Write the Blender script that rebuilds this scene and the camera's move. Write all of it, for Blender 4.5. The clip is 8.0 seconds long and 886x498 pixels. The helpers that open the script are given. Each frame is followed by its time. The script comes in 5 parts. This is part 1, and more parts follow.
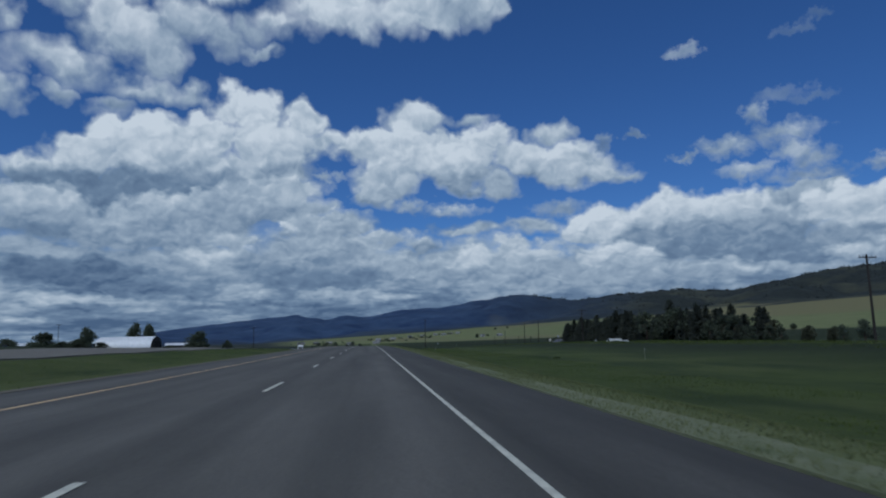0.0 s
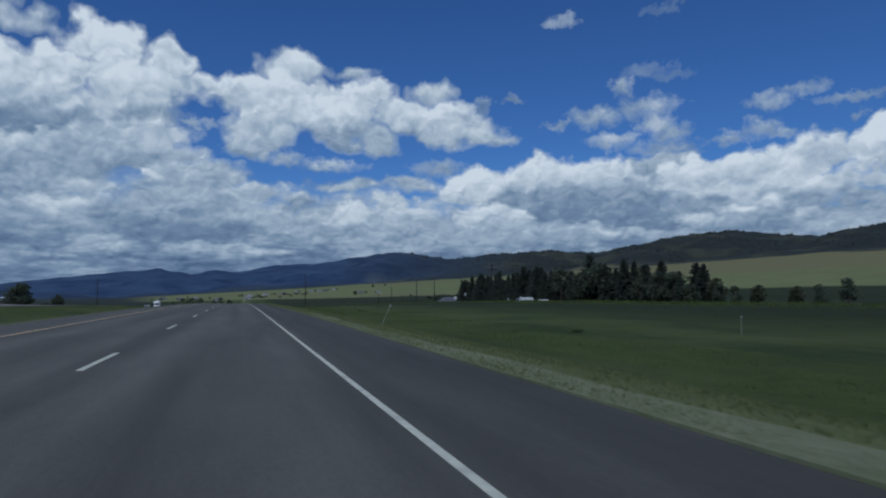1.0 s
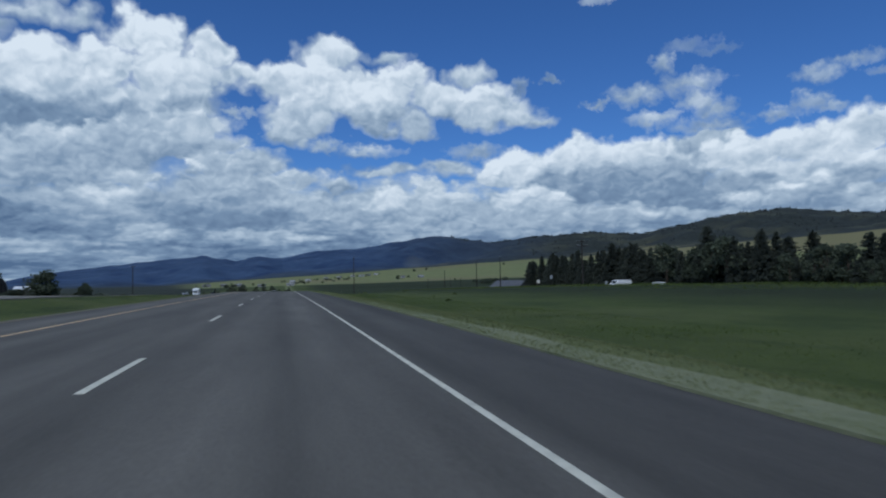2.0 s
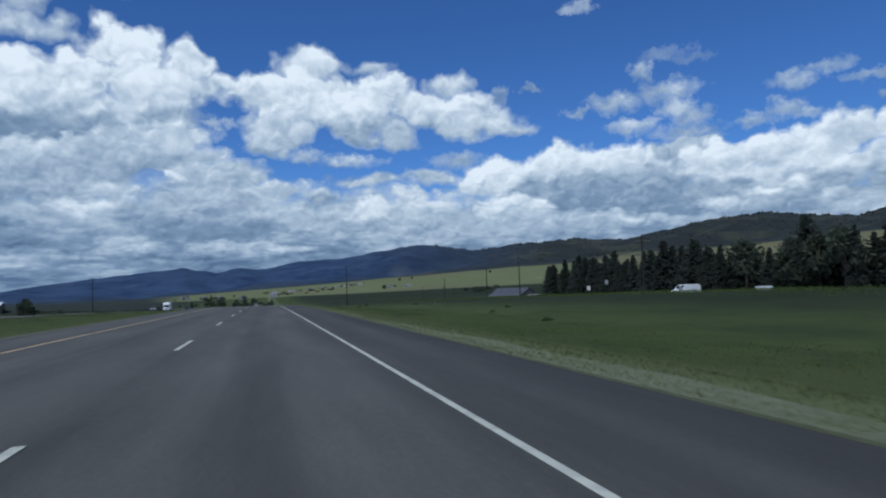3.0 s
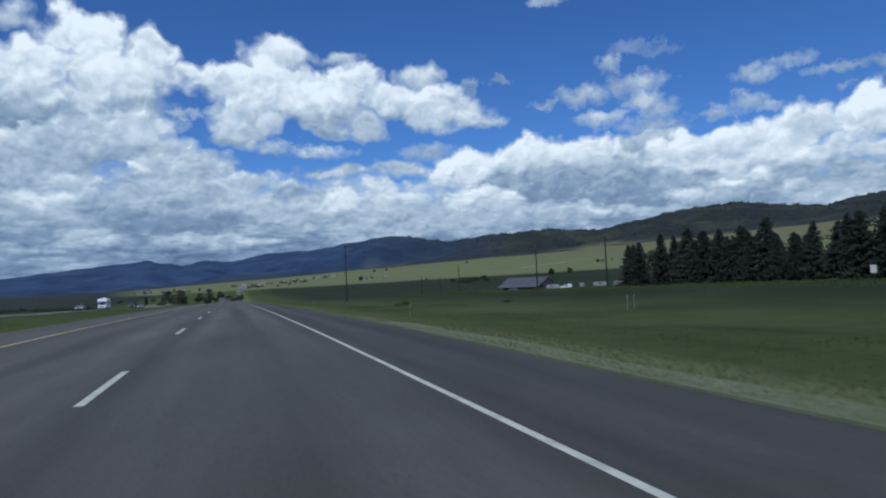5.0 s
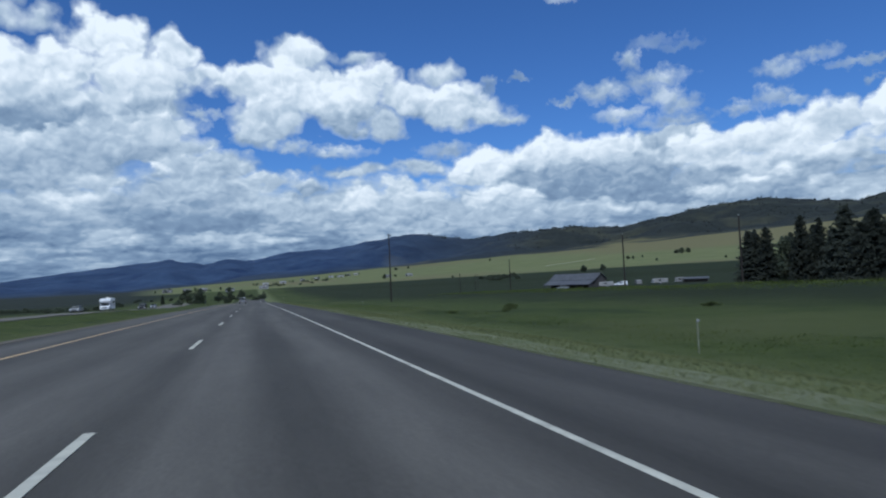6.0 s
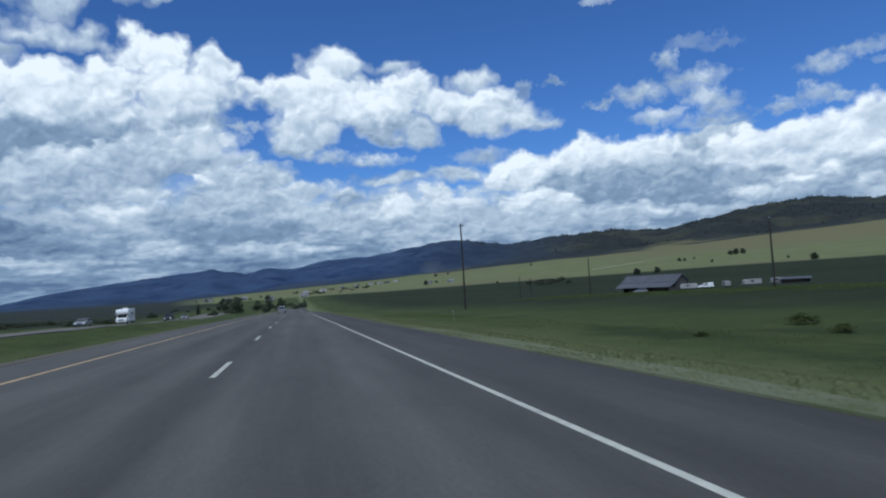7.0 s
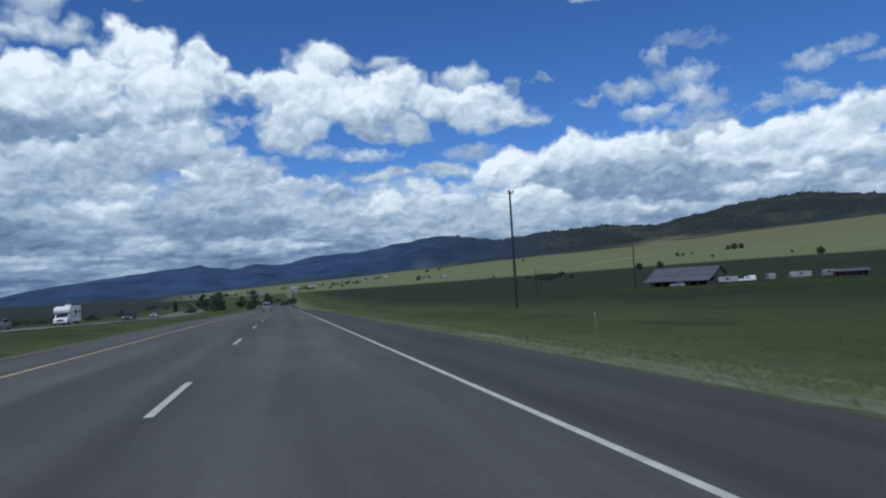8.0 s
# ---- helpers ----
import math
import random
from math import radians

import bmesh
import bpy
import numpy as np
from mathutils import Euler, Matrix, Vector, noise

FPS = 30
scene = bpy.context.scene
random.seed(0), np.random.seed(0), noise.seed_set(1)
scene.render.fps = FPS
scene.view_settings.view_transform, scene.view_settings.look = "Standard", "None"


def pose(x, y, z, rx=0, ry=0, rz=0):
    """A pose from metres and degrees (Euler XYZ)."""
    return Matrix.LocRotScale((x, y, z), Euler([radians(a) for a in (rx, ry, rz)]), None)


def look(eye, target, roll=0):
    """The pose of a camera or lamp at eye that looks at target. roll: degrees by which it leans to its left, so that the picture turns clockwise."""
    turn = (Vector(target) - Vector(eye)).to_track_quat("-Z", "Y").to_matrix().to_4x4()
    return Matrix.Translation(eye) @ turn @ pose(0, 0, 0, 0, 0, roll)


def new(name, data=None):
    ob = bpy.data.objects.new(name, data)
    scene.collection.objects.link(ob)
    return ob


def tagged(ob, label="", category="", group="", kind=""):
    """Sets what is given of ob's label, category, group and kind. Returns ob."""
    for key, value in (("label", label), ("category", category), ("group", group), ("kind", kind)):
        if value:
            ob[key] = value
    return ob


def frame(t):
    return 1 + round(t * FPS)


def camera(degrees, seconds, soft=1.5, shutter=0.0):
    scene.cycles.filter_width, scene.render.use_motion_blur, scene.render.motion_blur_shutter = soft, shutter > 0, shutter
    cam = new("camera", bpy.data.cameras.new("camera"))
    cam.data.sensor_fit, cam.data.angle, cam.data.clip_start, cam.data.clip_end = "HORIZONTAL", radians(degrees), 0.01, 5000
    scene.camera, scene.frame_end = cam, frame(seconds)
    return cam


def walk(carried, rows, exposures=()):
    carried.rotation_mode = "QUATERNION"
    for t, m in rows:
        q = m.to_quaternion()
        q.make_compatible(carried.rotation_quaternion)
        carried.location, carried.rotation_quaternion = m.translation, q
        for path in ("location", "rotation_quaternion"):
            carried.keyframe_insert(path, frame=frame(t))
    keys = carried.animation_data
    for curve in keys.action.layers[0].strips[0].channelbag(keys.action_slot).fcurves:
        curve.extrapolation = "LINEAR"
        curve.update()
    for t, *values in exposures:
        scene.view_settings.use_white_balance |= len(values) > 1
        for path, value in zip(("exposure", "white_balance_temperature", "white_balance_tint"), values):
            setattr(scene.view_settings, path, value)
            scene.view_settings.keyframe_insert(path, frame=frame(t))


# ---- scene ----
# ---------------------------------------------------------------- camera
cam = camera(69.27, 8.0, soft=2.1, shutter=0.08)
PATH = [
    # seconds, x, y, z, yaw, pitch, roll
    (0, -1.352, -0.000, 1.160, -6.483, 7.859, 1.235),
    (0.5, -1.410, 13.838, 1.161, -13.303, 5.675, 1.615),
    (1, -1.415, 28.424, 1.161, -17.530, 3.919, 0.596),
    (1.5, -1.522, 42.204, 1.164, -14.422, 2.560, 0.828),
    (2.8, -1.792, 79.512, 1.183, -14.527, 2.765, 2.104),
    (3, -1.799, 85.194, 1.160, -15.508, 3.274, 2.177),
    (3.5, -1.854, 99.018, 1.097, -16.706, 2.957, 2.687),
    (4, -1.900, 113.269, 1.033, -18.732, 2.730, 2.756),
    (4.5, -2.011, 127.066, 0.954, -18.402, 2.560, 2.622),
    (6, -2.259, 170.051, 0.546, -16.410, 2.349, 2.698),
    (6.5, -2.284, 183.729, 0.309, -12.652, 3.381, 2.573),
    (7, -2.262, 198.362, 0.054, -13.051, 3.099, 3.441),
    (7.5, -2.281, 212.282, -0.222, -13.637, 2.755, 3.881),
    (8, -2.235, 226.837, -0.516, -14.043, 2.689, 3.463),
]
walk(cam, [(t, pose(x, y, z, 90 + pitch, roll, yaw)) for t, x, y, z, yaw, pitch, roll in PATH],
     exposures=[(0.0, -0.51, 5420, 6), (1.0, -0.42, 5420, 6), (1.5, -0.29, 5450, 6), (3.0, -0.06, 5480, 6), (4.5, -0.02, 5500, 6), (6.0, 0.08, 5540, 6), (7.5, 0.10, 5560, 6), (8.0, 0.04, 5560, 6)])

# ---------------------------------------------------------------- sky, clouds and sun
SUN_EL, SUN_AZ = 52.0, 215.0  # azimuth clockwise from +y

# puffs of cloud as (azimuth, elevation, half width, half height) in degrees, and brightness, farther ones first
HIGH = [(-0.6, 28.2, 7.9, 2.31, 1.00), (-7.8, 26.8, 3.6, 1.53, 0.99), (6.4, 28.7, 4.9, 1.55, 0.89), (9.1, 27.9, 2.0, 1.56, 0.59), (-20.8, 24.9, 3.8, 2.63, 0.94),
        (-25.1, 21.6, 3.9, 1.72, 0.89), (-17.9, 23.5, 2.9, 2.24, 0.84), (-16.0, 25.9, 3.2, 2.22, 0.81), (-29.0, 23.8, 1.4, 1.25, 0.79), (-28.7, 19.1, 1.3, 1.64, 0.84),
        (-12.9, 25.1, 3.1, 1.53, 0.75), (-10.8, 26.2, 2.3, 1.32, 0.71), (-9.7, 24.6, 2.2, 0.63, 0.69), (-18.9, 20.5, 3.3, 1.23, 0.84), (-15.5, 20.4, 2.5, 1.05, 0.79),
        (-21.6, 18.9, 2.2, 0.91, 0.69), (-25.6, 19.3, 1.3, 0.87, 0.69)]
ABOVE = [(-25.9, 27.3, 6.7, 1.88, 0.80), (-15.2, 30.2, 5.9, 1.59, 0.75), (-1.6, 31.1, 8.6, 2.08, 0.80)]
TOWER = [(-10.6, 19.6, 3.4, 2.07, 1.00), (-5.9, 18.8, 2.1, 1.70, 0.90), (-19.1, 16.3, 4.6, 2.22, 1.00), (-13.8, 17.2, 3.5, 1.93, 0.95), (-23.2, 14.7, 3.2, 1.81, 0.95),
         (-8.6, 16.9, 4.4, 2.46, 0.92), (-4.1, 17.0, 2.1, 1.06, 0.75), (-16.5, 14.5, 6.4, 2.06, 0.85), (-26.5, 12.8, 3.0, 1.76, 0.80), (-11.4, 13.8, 5.5, 2.13, 0.74),
         (-21.0, 12.1, 9.0, 1.85, 0.32), (-14.9, 13.2, 4.0, 1.51, 0.36), (-7.6, 14.6, 3.0, 1.20, 0.50), (-6.5, 13.4, 2.3, 1.07, 0.75)]
FILL = [(-20.0, 10.5, 12.0, 4.0, 0.52), (-4.0, 7.6, 10.0, 2.6, 0.55), (9.0, 6.6, 9.0, 2.4, 0.58), (24.0, 6.0, 9.0, 2.6, 0.6), (42.0, 7.2, 14.0, 2.6, 0.6)]
FOOT = [(-26.0, 10.5, 3.8, 1.78, 0.75), (-15.5, 10.8, 5.3, 1.59, 0.72), (-8.5, 11.8, 5.1, 2.03, 0.72), (-20.1, 10.0, 2.3, 0.90, 0.76), (-3.6, 9.9, 4.3, 1.59, 0.70),
        (-24.0, 8.8, 5.2, 1.04, 0.42), (-14.5, 9.2, 5.1, 1.04, 0.50), (-11.3, 8.5, 3.2, 1.06, 0.74), (-4.6, 7.8, 4.2, 1.39, 0.58), (-18.8, 8.1, 6.1, 1.00, 0.50),
        (-13.1, 7.1, 3.5, 0.67, 0.88), (0.9, 8.0, 2.3, 0.90, 0.88), (-8.5, 6.5, 4.3, 0.97, 0.45), (2.4, 6.4, 4.3, 0.91, 0.66)]
LOW = [(-23.5, 5.7, 6.9, 1.14, 0.20), (-15.3, 5.4, 5.4, 0.75, 0.42), (-4.6, 5.4, 5.9, 0.99, 0.35), (-25.2, 3.6, 4.4, 0.47, 0.74), (-21.0, 3.4, 2.6, 0.44, 0.80),
       (-10.8, 4.3, 2.8, 0.48, 0.70), (-2.6, 4.0, 4.2, 0.55, 0.66), (2.6, 3.7, 2.8, 0.50, 0.72), (-13.4, 2.9, 5.0, 0.47, 0.30), (-26.6, 1.9, 1.4, 0.29, 0.74),
       (-7.5, 2.7, 3.8, 0.34, 0.35)]
CENTRE = [(5.5, 16.2, 6.6, 2.4, 0.80), (17.2, 15.0, 4.8, 1.7, 0.80), (13.6, 15.6, 3.4, 1.5, 0.86), (4.7, 19.2, 3.0, 1.52, 0.95), (9.1, 19.1, 2.1, 0.91, 0.70), (-1.0, 16.8, 2.9, 1.60, 0.95), (2.9, 16.8, 3.8, 2.09, 0.93), (10.8, 17.0, 2.9, 1.68, 1.00),
          (6.7, 15.7, 3.9, 1.77, 0.96), (1.6, 14.1, 3.9, 1.75, 0.82), (0.3, 12.6, 1.9, 1.05, 0.66), (8.9, 14.3, 4.3, 1.24, 0.62), (12.2, 13.4, 2.0, 1.30, 0.70),
          (16.6, 17.3, 2.5, 1.17, 0.85), (17.3, 15.4, 2.3, 1.24, 0.92), (15.2, 14.6, 2.3, 0.87, 0.75), (19.7, 13.9, 3.8, 1.06, 0.80), (22.8, 13.5, 2.1, 0.68, 0.74)]
WISPS = [(3.7, 11.7, 1.5, 0.71, 0.60), (7.5, 11.2, 3.0, 0.68, 0.74), (-3.6, 14.2, 1.7, 0.58, 0.60), (17.3, 11.0, 2.6, 0.79, 0.50)]
BANK = [(24.5, 8.8, 5.5, 2.2, 0.72), (31.0, 8.6, 7.0, 2.4, 0.70), (36.7, 9.7, 4.1, 1.88, 0.55), (28.4, 10.5, 5.1, 1.46, 1.00), (24.6, 9.7, 2.8, 1.28, 0.92), (20.0, 9.2, 2.9, 1.88, 1.00), (32.9, 9.3, 2.8, 1.54, 0.82),
        (39.7, 9.3, 3.1, 1.66, 0.92), (43.4, 9.7, 3.2, 1.61, 0.97), (46.9, 10.1, 3.0, 1.56, 1.00), (49.3, 10.5, 2.2, 1.27, 0.85), (52.8, 10.6, 2.5, 2.11, 1.00),
        (41.1, 7.8, 4.4, 1.01, 0.88), (47.8, 8.1, 4.0, 1.22, 0.85), (52.3, 8.1, 2.8, 1.00, 0.82)]
BELLY = [(29.9, 7.5, 7.7, 1.78, 0.41), (38.4, 7.0, 4.0, 1.13, 0.45), (34.7, 6.3, 5.4, 1.16, 0.37), (47.1, 6.8, 4.3, 0.75, 0.48), (51.5, 6.8, 3.0, 0.76, 0.51),
         (44.4, 5.3, 2.6, 0.82, 0.43), (22.4, 6.5, 3.9, 1.20, 0.86), (30.8, 5.2, 4.2, 0.59, 0.82), (26.3, 4.9, 4.7, 0.90, 0.62), (36.9, 4.9, 2.7, 0.48, 0.60),
         (39.2, 5.8, 2.0, 0.52, 0.86), (42.3, 6.5, 1.9, 0.51, 0.94), (44.9, 7.1, 1.3, 0.54, 0.97), (47.6, 5.8, 2.1, 0.48, 0.72), (49.5, 5.0, 2.1, 0.39, 0.60)]
DECK = [(9.3, 6.8, 2.4, 1.09, 0.92), (12.8, 7.5, 2.9, 1.34, 0.84), (1.7, 8.7, 2.7, 1.05, 0.75), (8.9, 9.5, 3.7, 0.78, 0.60), (14.4, 9.6, 2.8, 0.79, 0.70),
        (5.0, 8.2, 2.7, 0.97, 0.62), (15.9, 7.3, 2.3, 0.90, 0.86), (3.9, 5.4, 4.8, 0.68, 0.55), (-2.5, 4.1, 2.7, 0.42, 0.60), (14.7, 5.1, 4.3, 0.80, 0.55),
        (-7.4, 9.9, 1.2, 0.49, 0.92), (19.8, 4.6, 3.8, 0.65, 0.60)]
SCRAPS = [(33.7, 17.3, 1.3, 0.99, 0.70), (35.5, 15.5, 2.6, 1.05, 0.70), (31.0, 15.0, 2.8, 0.94, 0.70),
          (27.9, 14.6, 1.4, 0.45, 0.50), (36.2, 14.0, 1.7, 1.24, 0.72), (32.7, 12.9, 2.2, 0.70, 0.66), (37.4, 13.1, 1.9, 1.05, 0.66), (36.9, 11.9, 3.2, 0.76, 0.50)]
STRIPS = [(45.2, 14.8, 2.0, 0.73, 0.60), (47.5, 15.5, 1.9, 0.65, 0.55), (41.9, 12.3, 1.9, 0.59, 0.66), (44.5, 12.9, 1.5, 0.79, 0.66), (45.7, 12.4, 1.1, 0.45, 0.60),
          (50.9, 14.3, 2.8, 0.43, 0.45), (53.9, 14.2, 1.9, 0.45, 0.45), (21.4, 16.7, 0.9, 0.61, 0.55), (24.0, 16.8, 1.0, 0.36, 0.40), (28.5, 23.0, 1.8, 0.62, 0.75),
          (51.0, 13.0, 0.7, 0.43, 0.50)]
STRAYS = [(29.1, 23.0, 1.1, 0.65, 0.60), (21.3, 16.3, 0.8, 0.57, 0.40)]
VEILS = [(35.4, 18.4, 2.4, 0.59, 0.50), (37.7, 17.9, 1.7, 0.47, 0.40), (36.9, 23.1, 1.4, 0.48, 0.40), (38.7, 23.7, 1.3, 0.32, 0.30)]


def build_sky():
    world = bpy.data.worlds.new("sky")
    scene.world = world
    world.use_nodes = True
    world.cycles.sampling_method, world.cycles.sample_map_resolution = "MANUAL", 256
    nt = world.node_tree
    nt.nodes.clear()

    def node(kind, **props):
        nd = nt.nodes.new(kind)
        for key, value in props.items():
            setattr(nd, key, value)
        return nd

    def put(value, socket):
        if isinstance(value, (int, float, tuple)):
            socket.default_value = value
        else:
            nt.links.new(value, socket)

    def calc(op, *values):
        nd = node("ShaderNodeMath", operation=op)
        for value, socket in zip(values, nd.inputs):
            put(value, socket)
        return nd.outputs[0]

    def vec(op, *values):
        nd = node("ShaderNodeVectorMath", operation=op)
        for value, socket in zip(values, nd.inputs):
            put(value, socket)
        return nd.outputs["Value" if op == "LENGTH" else "Vector"]

    def smooth(value, lo, hi, kind="SMOOTHSTEP", to=(0.0, 1.0)):
        nd = node("ShaderNodeMapRange", interpolation_type=kind, clamp=kind == "LINEAR")
        for key, v in (("Value", value), ("From Min", lo), ("From Max", hi), ("To Min", to[0]), ("To Max", to[1])):
            put(v, nd.inputs[key])
        return nd.outputs[0]

    def fbm(place, scale, detail, rough, shift=0.0):
        nd = node("ShaderNodeTexNoise", noise_dimensions="2D")
        for key, v in (("Scale", 1.0), ("Detail", detail), ("Roughness", rough)):
            nd.inputs[key].default_value = v
        sc = scale if isinstance(scale, tuple) else (scale, scale, 1)
        nt.links.new(vec("MULTIPLY_ADD", place, sc, (shift, shift, 0)), nd.inputs["Vector"])
        return nd

    def billow(place, scale, smoothness):
        nd = node("ShaderNodeTexVoronoi", voronoi_dimensions="2D", feature="SMOOTH_F1")
        nd.inputs["Scale"].default_value, nd.inputs["Smoothness"].default_value = scale, smoothness
        nt.links.new(place, nd.inputs["Vector"])
        return nd.outputs["Distance"]

    # azimuth and elevation of the sky direction, in degrees
    tc = node("ShaderNodeTexCoord")
    s = node("ShaderNodeSeparateXYZ")
    nt.links.new(tc.outputs["Generated"], s.inputs[0])
    az = calc("MULTIPLY", calc("ARCTAN2", s.outputs[0], s.outputs[1]), 57.2958)
    el = calc("MULTIPLY", calc("ARCSINE", s.outputs[2]), 57.2958)
    place = node("ShaderNodeCombineXYZ")
    put(az, place.inputs[0])
    put(el, place.inputs[1])
    p = place.outputs[0]
    # cloud detail crowds together towards the horizon
    crowd = calc("LOGARITHM", calc("MAXIMUM", calc("ADD", el, 0.8), 0.5), 2.71828)
    crowd = calc("MULTIPLY_ADD", crowd, 5.5, calc("MULTIPLY", el, 0.75))
    flat = node("ShaderNodeCombineXYZ")
    put(az, flat.inputs[0])
    put(crowd, flat.inputs[1])
    f = flat.outputs[0]
    far_off = smooth(el, 1.0, 13.0, "LINEAR", (0.28, 1.0))

    def bend(base, scale, detail, rough, amount, shift):
        off = vec("SUBTRACT", fbm(f, scale, detail, rough, shift).outputs["Color"], (0.5, 0.5, 0.5))
        amt = node("ShaderNodeCombineXYZ")
        put(amount[0], amt.inputs[0])
        put(calc("MULTIPLY", far_off, amount[1]), amt.inputs[1])
        return vec("ADD", base, vec("MULTIPLY", off, amt.outputs[0]))

    q0 = bend(bend(p, 0.22, 2.0, 0.5, (2.8, 2.3), 4.0), 0.60, 3.2, 0.46, (2.4, 2.0), 9.0)
    q1 = bend(p, 0.75, 4.5, 0.6, (3.0, 1.9), 21.0)
    bent = node("ShaderNodeSeparateXYZ")
    put(q0, bent.inputs[0])
    # rounded heads, lit from above: a relief sampled twice
    fb = vec("ADD", f, vec("MULTIPLY", vec("SUBTRACT", fbm(f, 0.5, 2.5, 0.5, 2.0).outputs["Color"], (0.5, 0.5, 0.5)), (2.4, 2.4, 0)))
    relief = []
    for step_ in ((0, 0, 0), (-0.18, 0.5, 0)):
        at = vec("ADD", fb, step_)
        h = calc("MULTIPLY", billow(at, 0.34, 0.85), -0.9)
        h = calc("MULTIPLY_ADD", billow(at, 0.95, 0.6), -0.30, h)
        relief.append(calc("MULTIPLY_ADD", fbm(at, 1.1, 2.5, 0.5, 5.0).outputs["Fac"], 0.34, h))
    heads = calc("ADD", relief[0], 0.35)
    emboss = calc("SUBTRACT", relief[0], relief[1])

    # layered deck over the horizon, streaked
    streak = fbm(f, (0.12, 0.27, 1), 5.0, 0.58, 1.0).outputs["Fac"]
    deck = calc("ADD", calc("MULTIPLY", calc("SUBTRACT", 8.9, calc("MULTIPLY_ADD", heads, -2.2, el)), 0.30), calc("MULTIPLY_ADD", streak, 2.2, -1.1))
    cover = smooth(deck, -0.35, 0.55)
    lit = smooth(streak, 0.28, 0.74, "LINEAR", (0.20, 0.86))
    lit = calc("ADD", lit, smooth(el, 2.0, 9.0, "LINEAR", (-0.24, 0.06)))
    # scattered cumulus go on all round, past the clouds that are laid out below
    side = calc("SUBTRACT", calc("ABSOLUTE", calc("SUBTRACT", az, 12.0)), 46.0)
    over = calc("SUBTRACT", el, 32.0)
    out = calc("MINIMUM", calc("MAXIMUM", calc("MULTIPLY", calc("MAXIMUM", side, over), 0.2), -2.0), 0.0)
    wide = calc("ADD", calc("MULTIPLY_ADD", fbm(q0, 0.075, 3.0, 0.5, 7.3).outputs["Fac"], 5.0, -2.4), out)
    a = smooth(wide, -0.05, 0.35)
    lit = calc("MULTIPLY_ADD", a, calc("SUBTRACT", 0.7, lit), lit)
    cover = calc("MAXIMUM", cover, a)

    # each puff is bright above, grey below, with a crisp frayed rim; nearer ones lie over farther ones
    def puff(az_, el_, ra, re, bright, rim, dense, at):
        nonlocal lit, cover
        q = vec("MULTIPLY_ADD", at, (1 / ra, 1 / re, 0), (-az_ / ra, -el_ / re, 0))
        d = calc("SUBTRACT", 1.12, vec("LENGTH", q))
        d = calc("MULTIPLY_ADD", heads, 0.28 + 0.30 / (1 + re), d)
        a = calc("MINIMUM", calc("MAXIMUM", calc("MULTIPLY", d, 1 / min(0.85, rim / re)), 0.0), 1.0)
        drop = (0.42 if bright > 0.6 else 0.15) * min(1.0, 0.45 + 0.3 * re)
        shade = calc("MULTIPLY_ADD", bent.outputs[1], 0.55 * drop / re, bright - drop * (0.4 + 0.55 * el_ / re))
        lit = calc("MULTIPLY_ADD", a, calc("SUBTRACT", shade, lit), lit)
        cover = calc("MAXIMUM", cover, calc("MULTIPLY", a, dense) if dense < 1 else a)

    for group, rim, dense in ((ABOVE, 1.2, 1.0), (HIGH, 1.3, 0.92), (FILL, 1.6, 1.0), (TOWER, 0.75, 1.0), (CENTRE, 0.7, 1.0), (WISPS, 0.9, 0.85), (SCRAPS, 0.95, 0.86),
                              (STRIPS, 0.85, 0.72), (STRAYS, 0.8, 0.7), (VEILS, 1.0, 0.4), (FOOT, 0.6, 1.0), (DECK, 0.55, 1.0), (BANK, 0.6, 1.0), (BELLY, 0.5, 1.0),
                              (LOW, 0.4, 1.0)):
        for one in group:
            puff(*one, rim, dense, q1 if group in (WISPS, SCRAPS, STRIPS, STRAYS, VEILS) else q0)
    body = smooth(cover, 0.3, 1.0)
    lit = calc("MULTIPLY_ADD", calc("MULTIPLY", emboss, body), 0.42, lit)
    lit = calc("MULTIPLY_ADD", calc("SUBTRACT", fbm(f, 0.7, 4.0, 0.55, 13.0).outputs["Fac"], 0.5), 0.27, lit)
    lit = calc("MULTIPLY_ADD", lit, 1.12, -0.05)
    ramp = node("ShaderNodeValToRGB")
    e = ramp.color_ramp.elements
    e[0].position, e[0].color = 0.0, (0.15, 0.22, 0.34, 1)
    e[1].position, e[1].color = 1.0, (1.16, 1.15, 1.12, 1)
    for at, colour in ((0.33, (0.32, 0.41, 0.53)), (0.65, (0.65, 0.72, 0.785))):
        e.new(at).color = (*colour, 1)
    nt.links.new(lit, ramp.inputs[0])

    air = node("ShaderNodeTexSky", sky_type="NISHITA", sun_disc=False)
    air.sun_elevation, air.sun_rotation = radians(SUN_EL), radians(SUN_AZ)
    air.altitude, air.dust_density, air.ozone_density, air.air_density = 1000, 0.2, 2.5, 1.0
    deep = vec("MULTIPLY", air.outputs[0], (0.50 * 0.086, 0.70 * 0.086, 1.02 * 0.086))
    white = vec("MULTIPLY", ramp.outputs[0], (0.75, 0.75, 0.75))
    mix = node("ShaderNodeMix", data_type="RGBA")
    for value, socket in ((cover, mix.inputs[0]), (deep, mix.inputs[6]), (white, mix.inputs[7])):
        put(value, socket)
    glow = node("ShaderNodeBackground")
    nt.links.new(mix.outputs[2], glow.inputs["Color"])
    outn = node("ShaderNodeOutputWorld")
    nt.links.new(glow.outputs[0], outn.inputs[0])


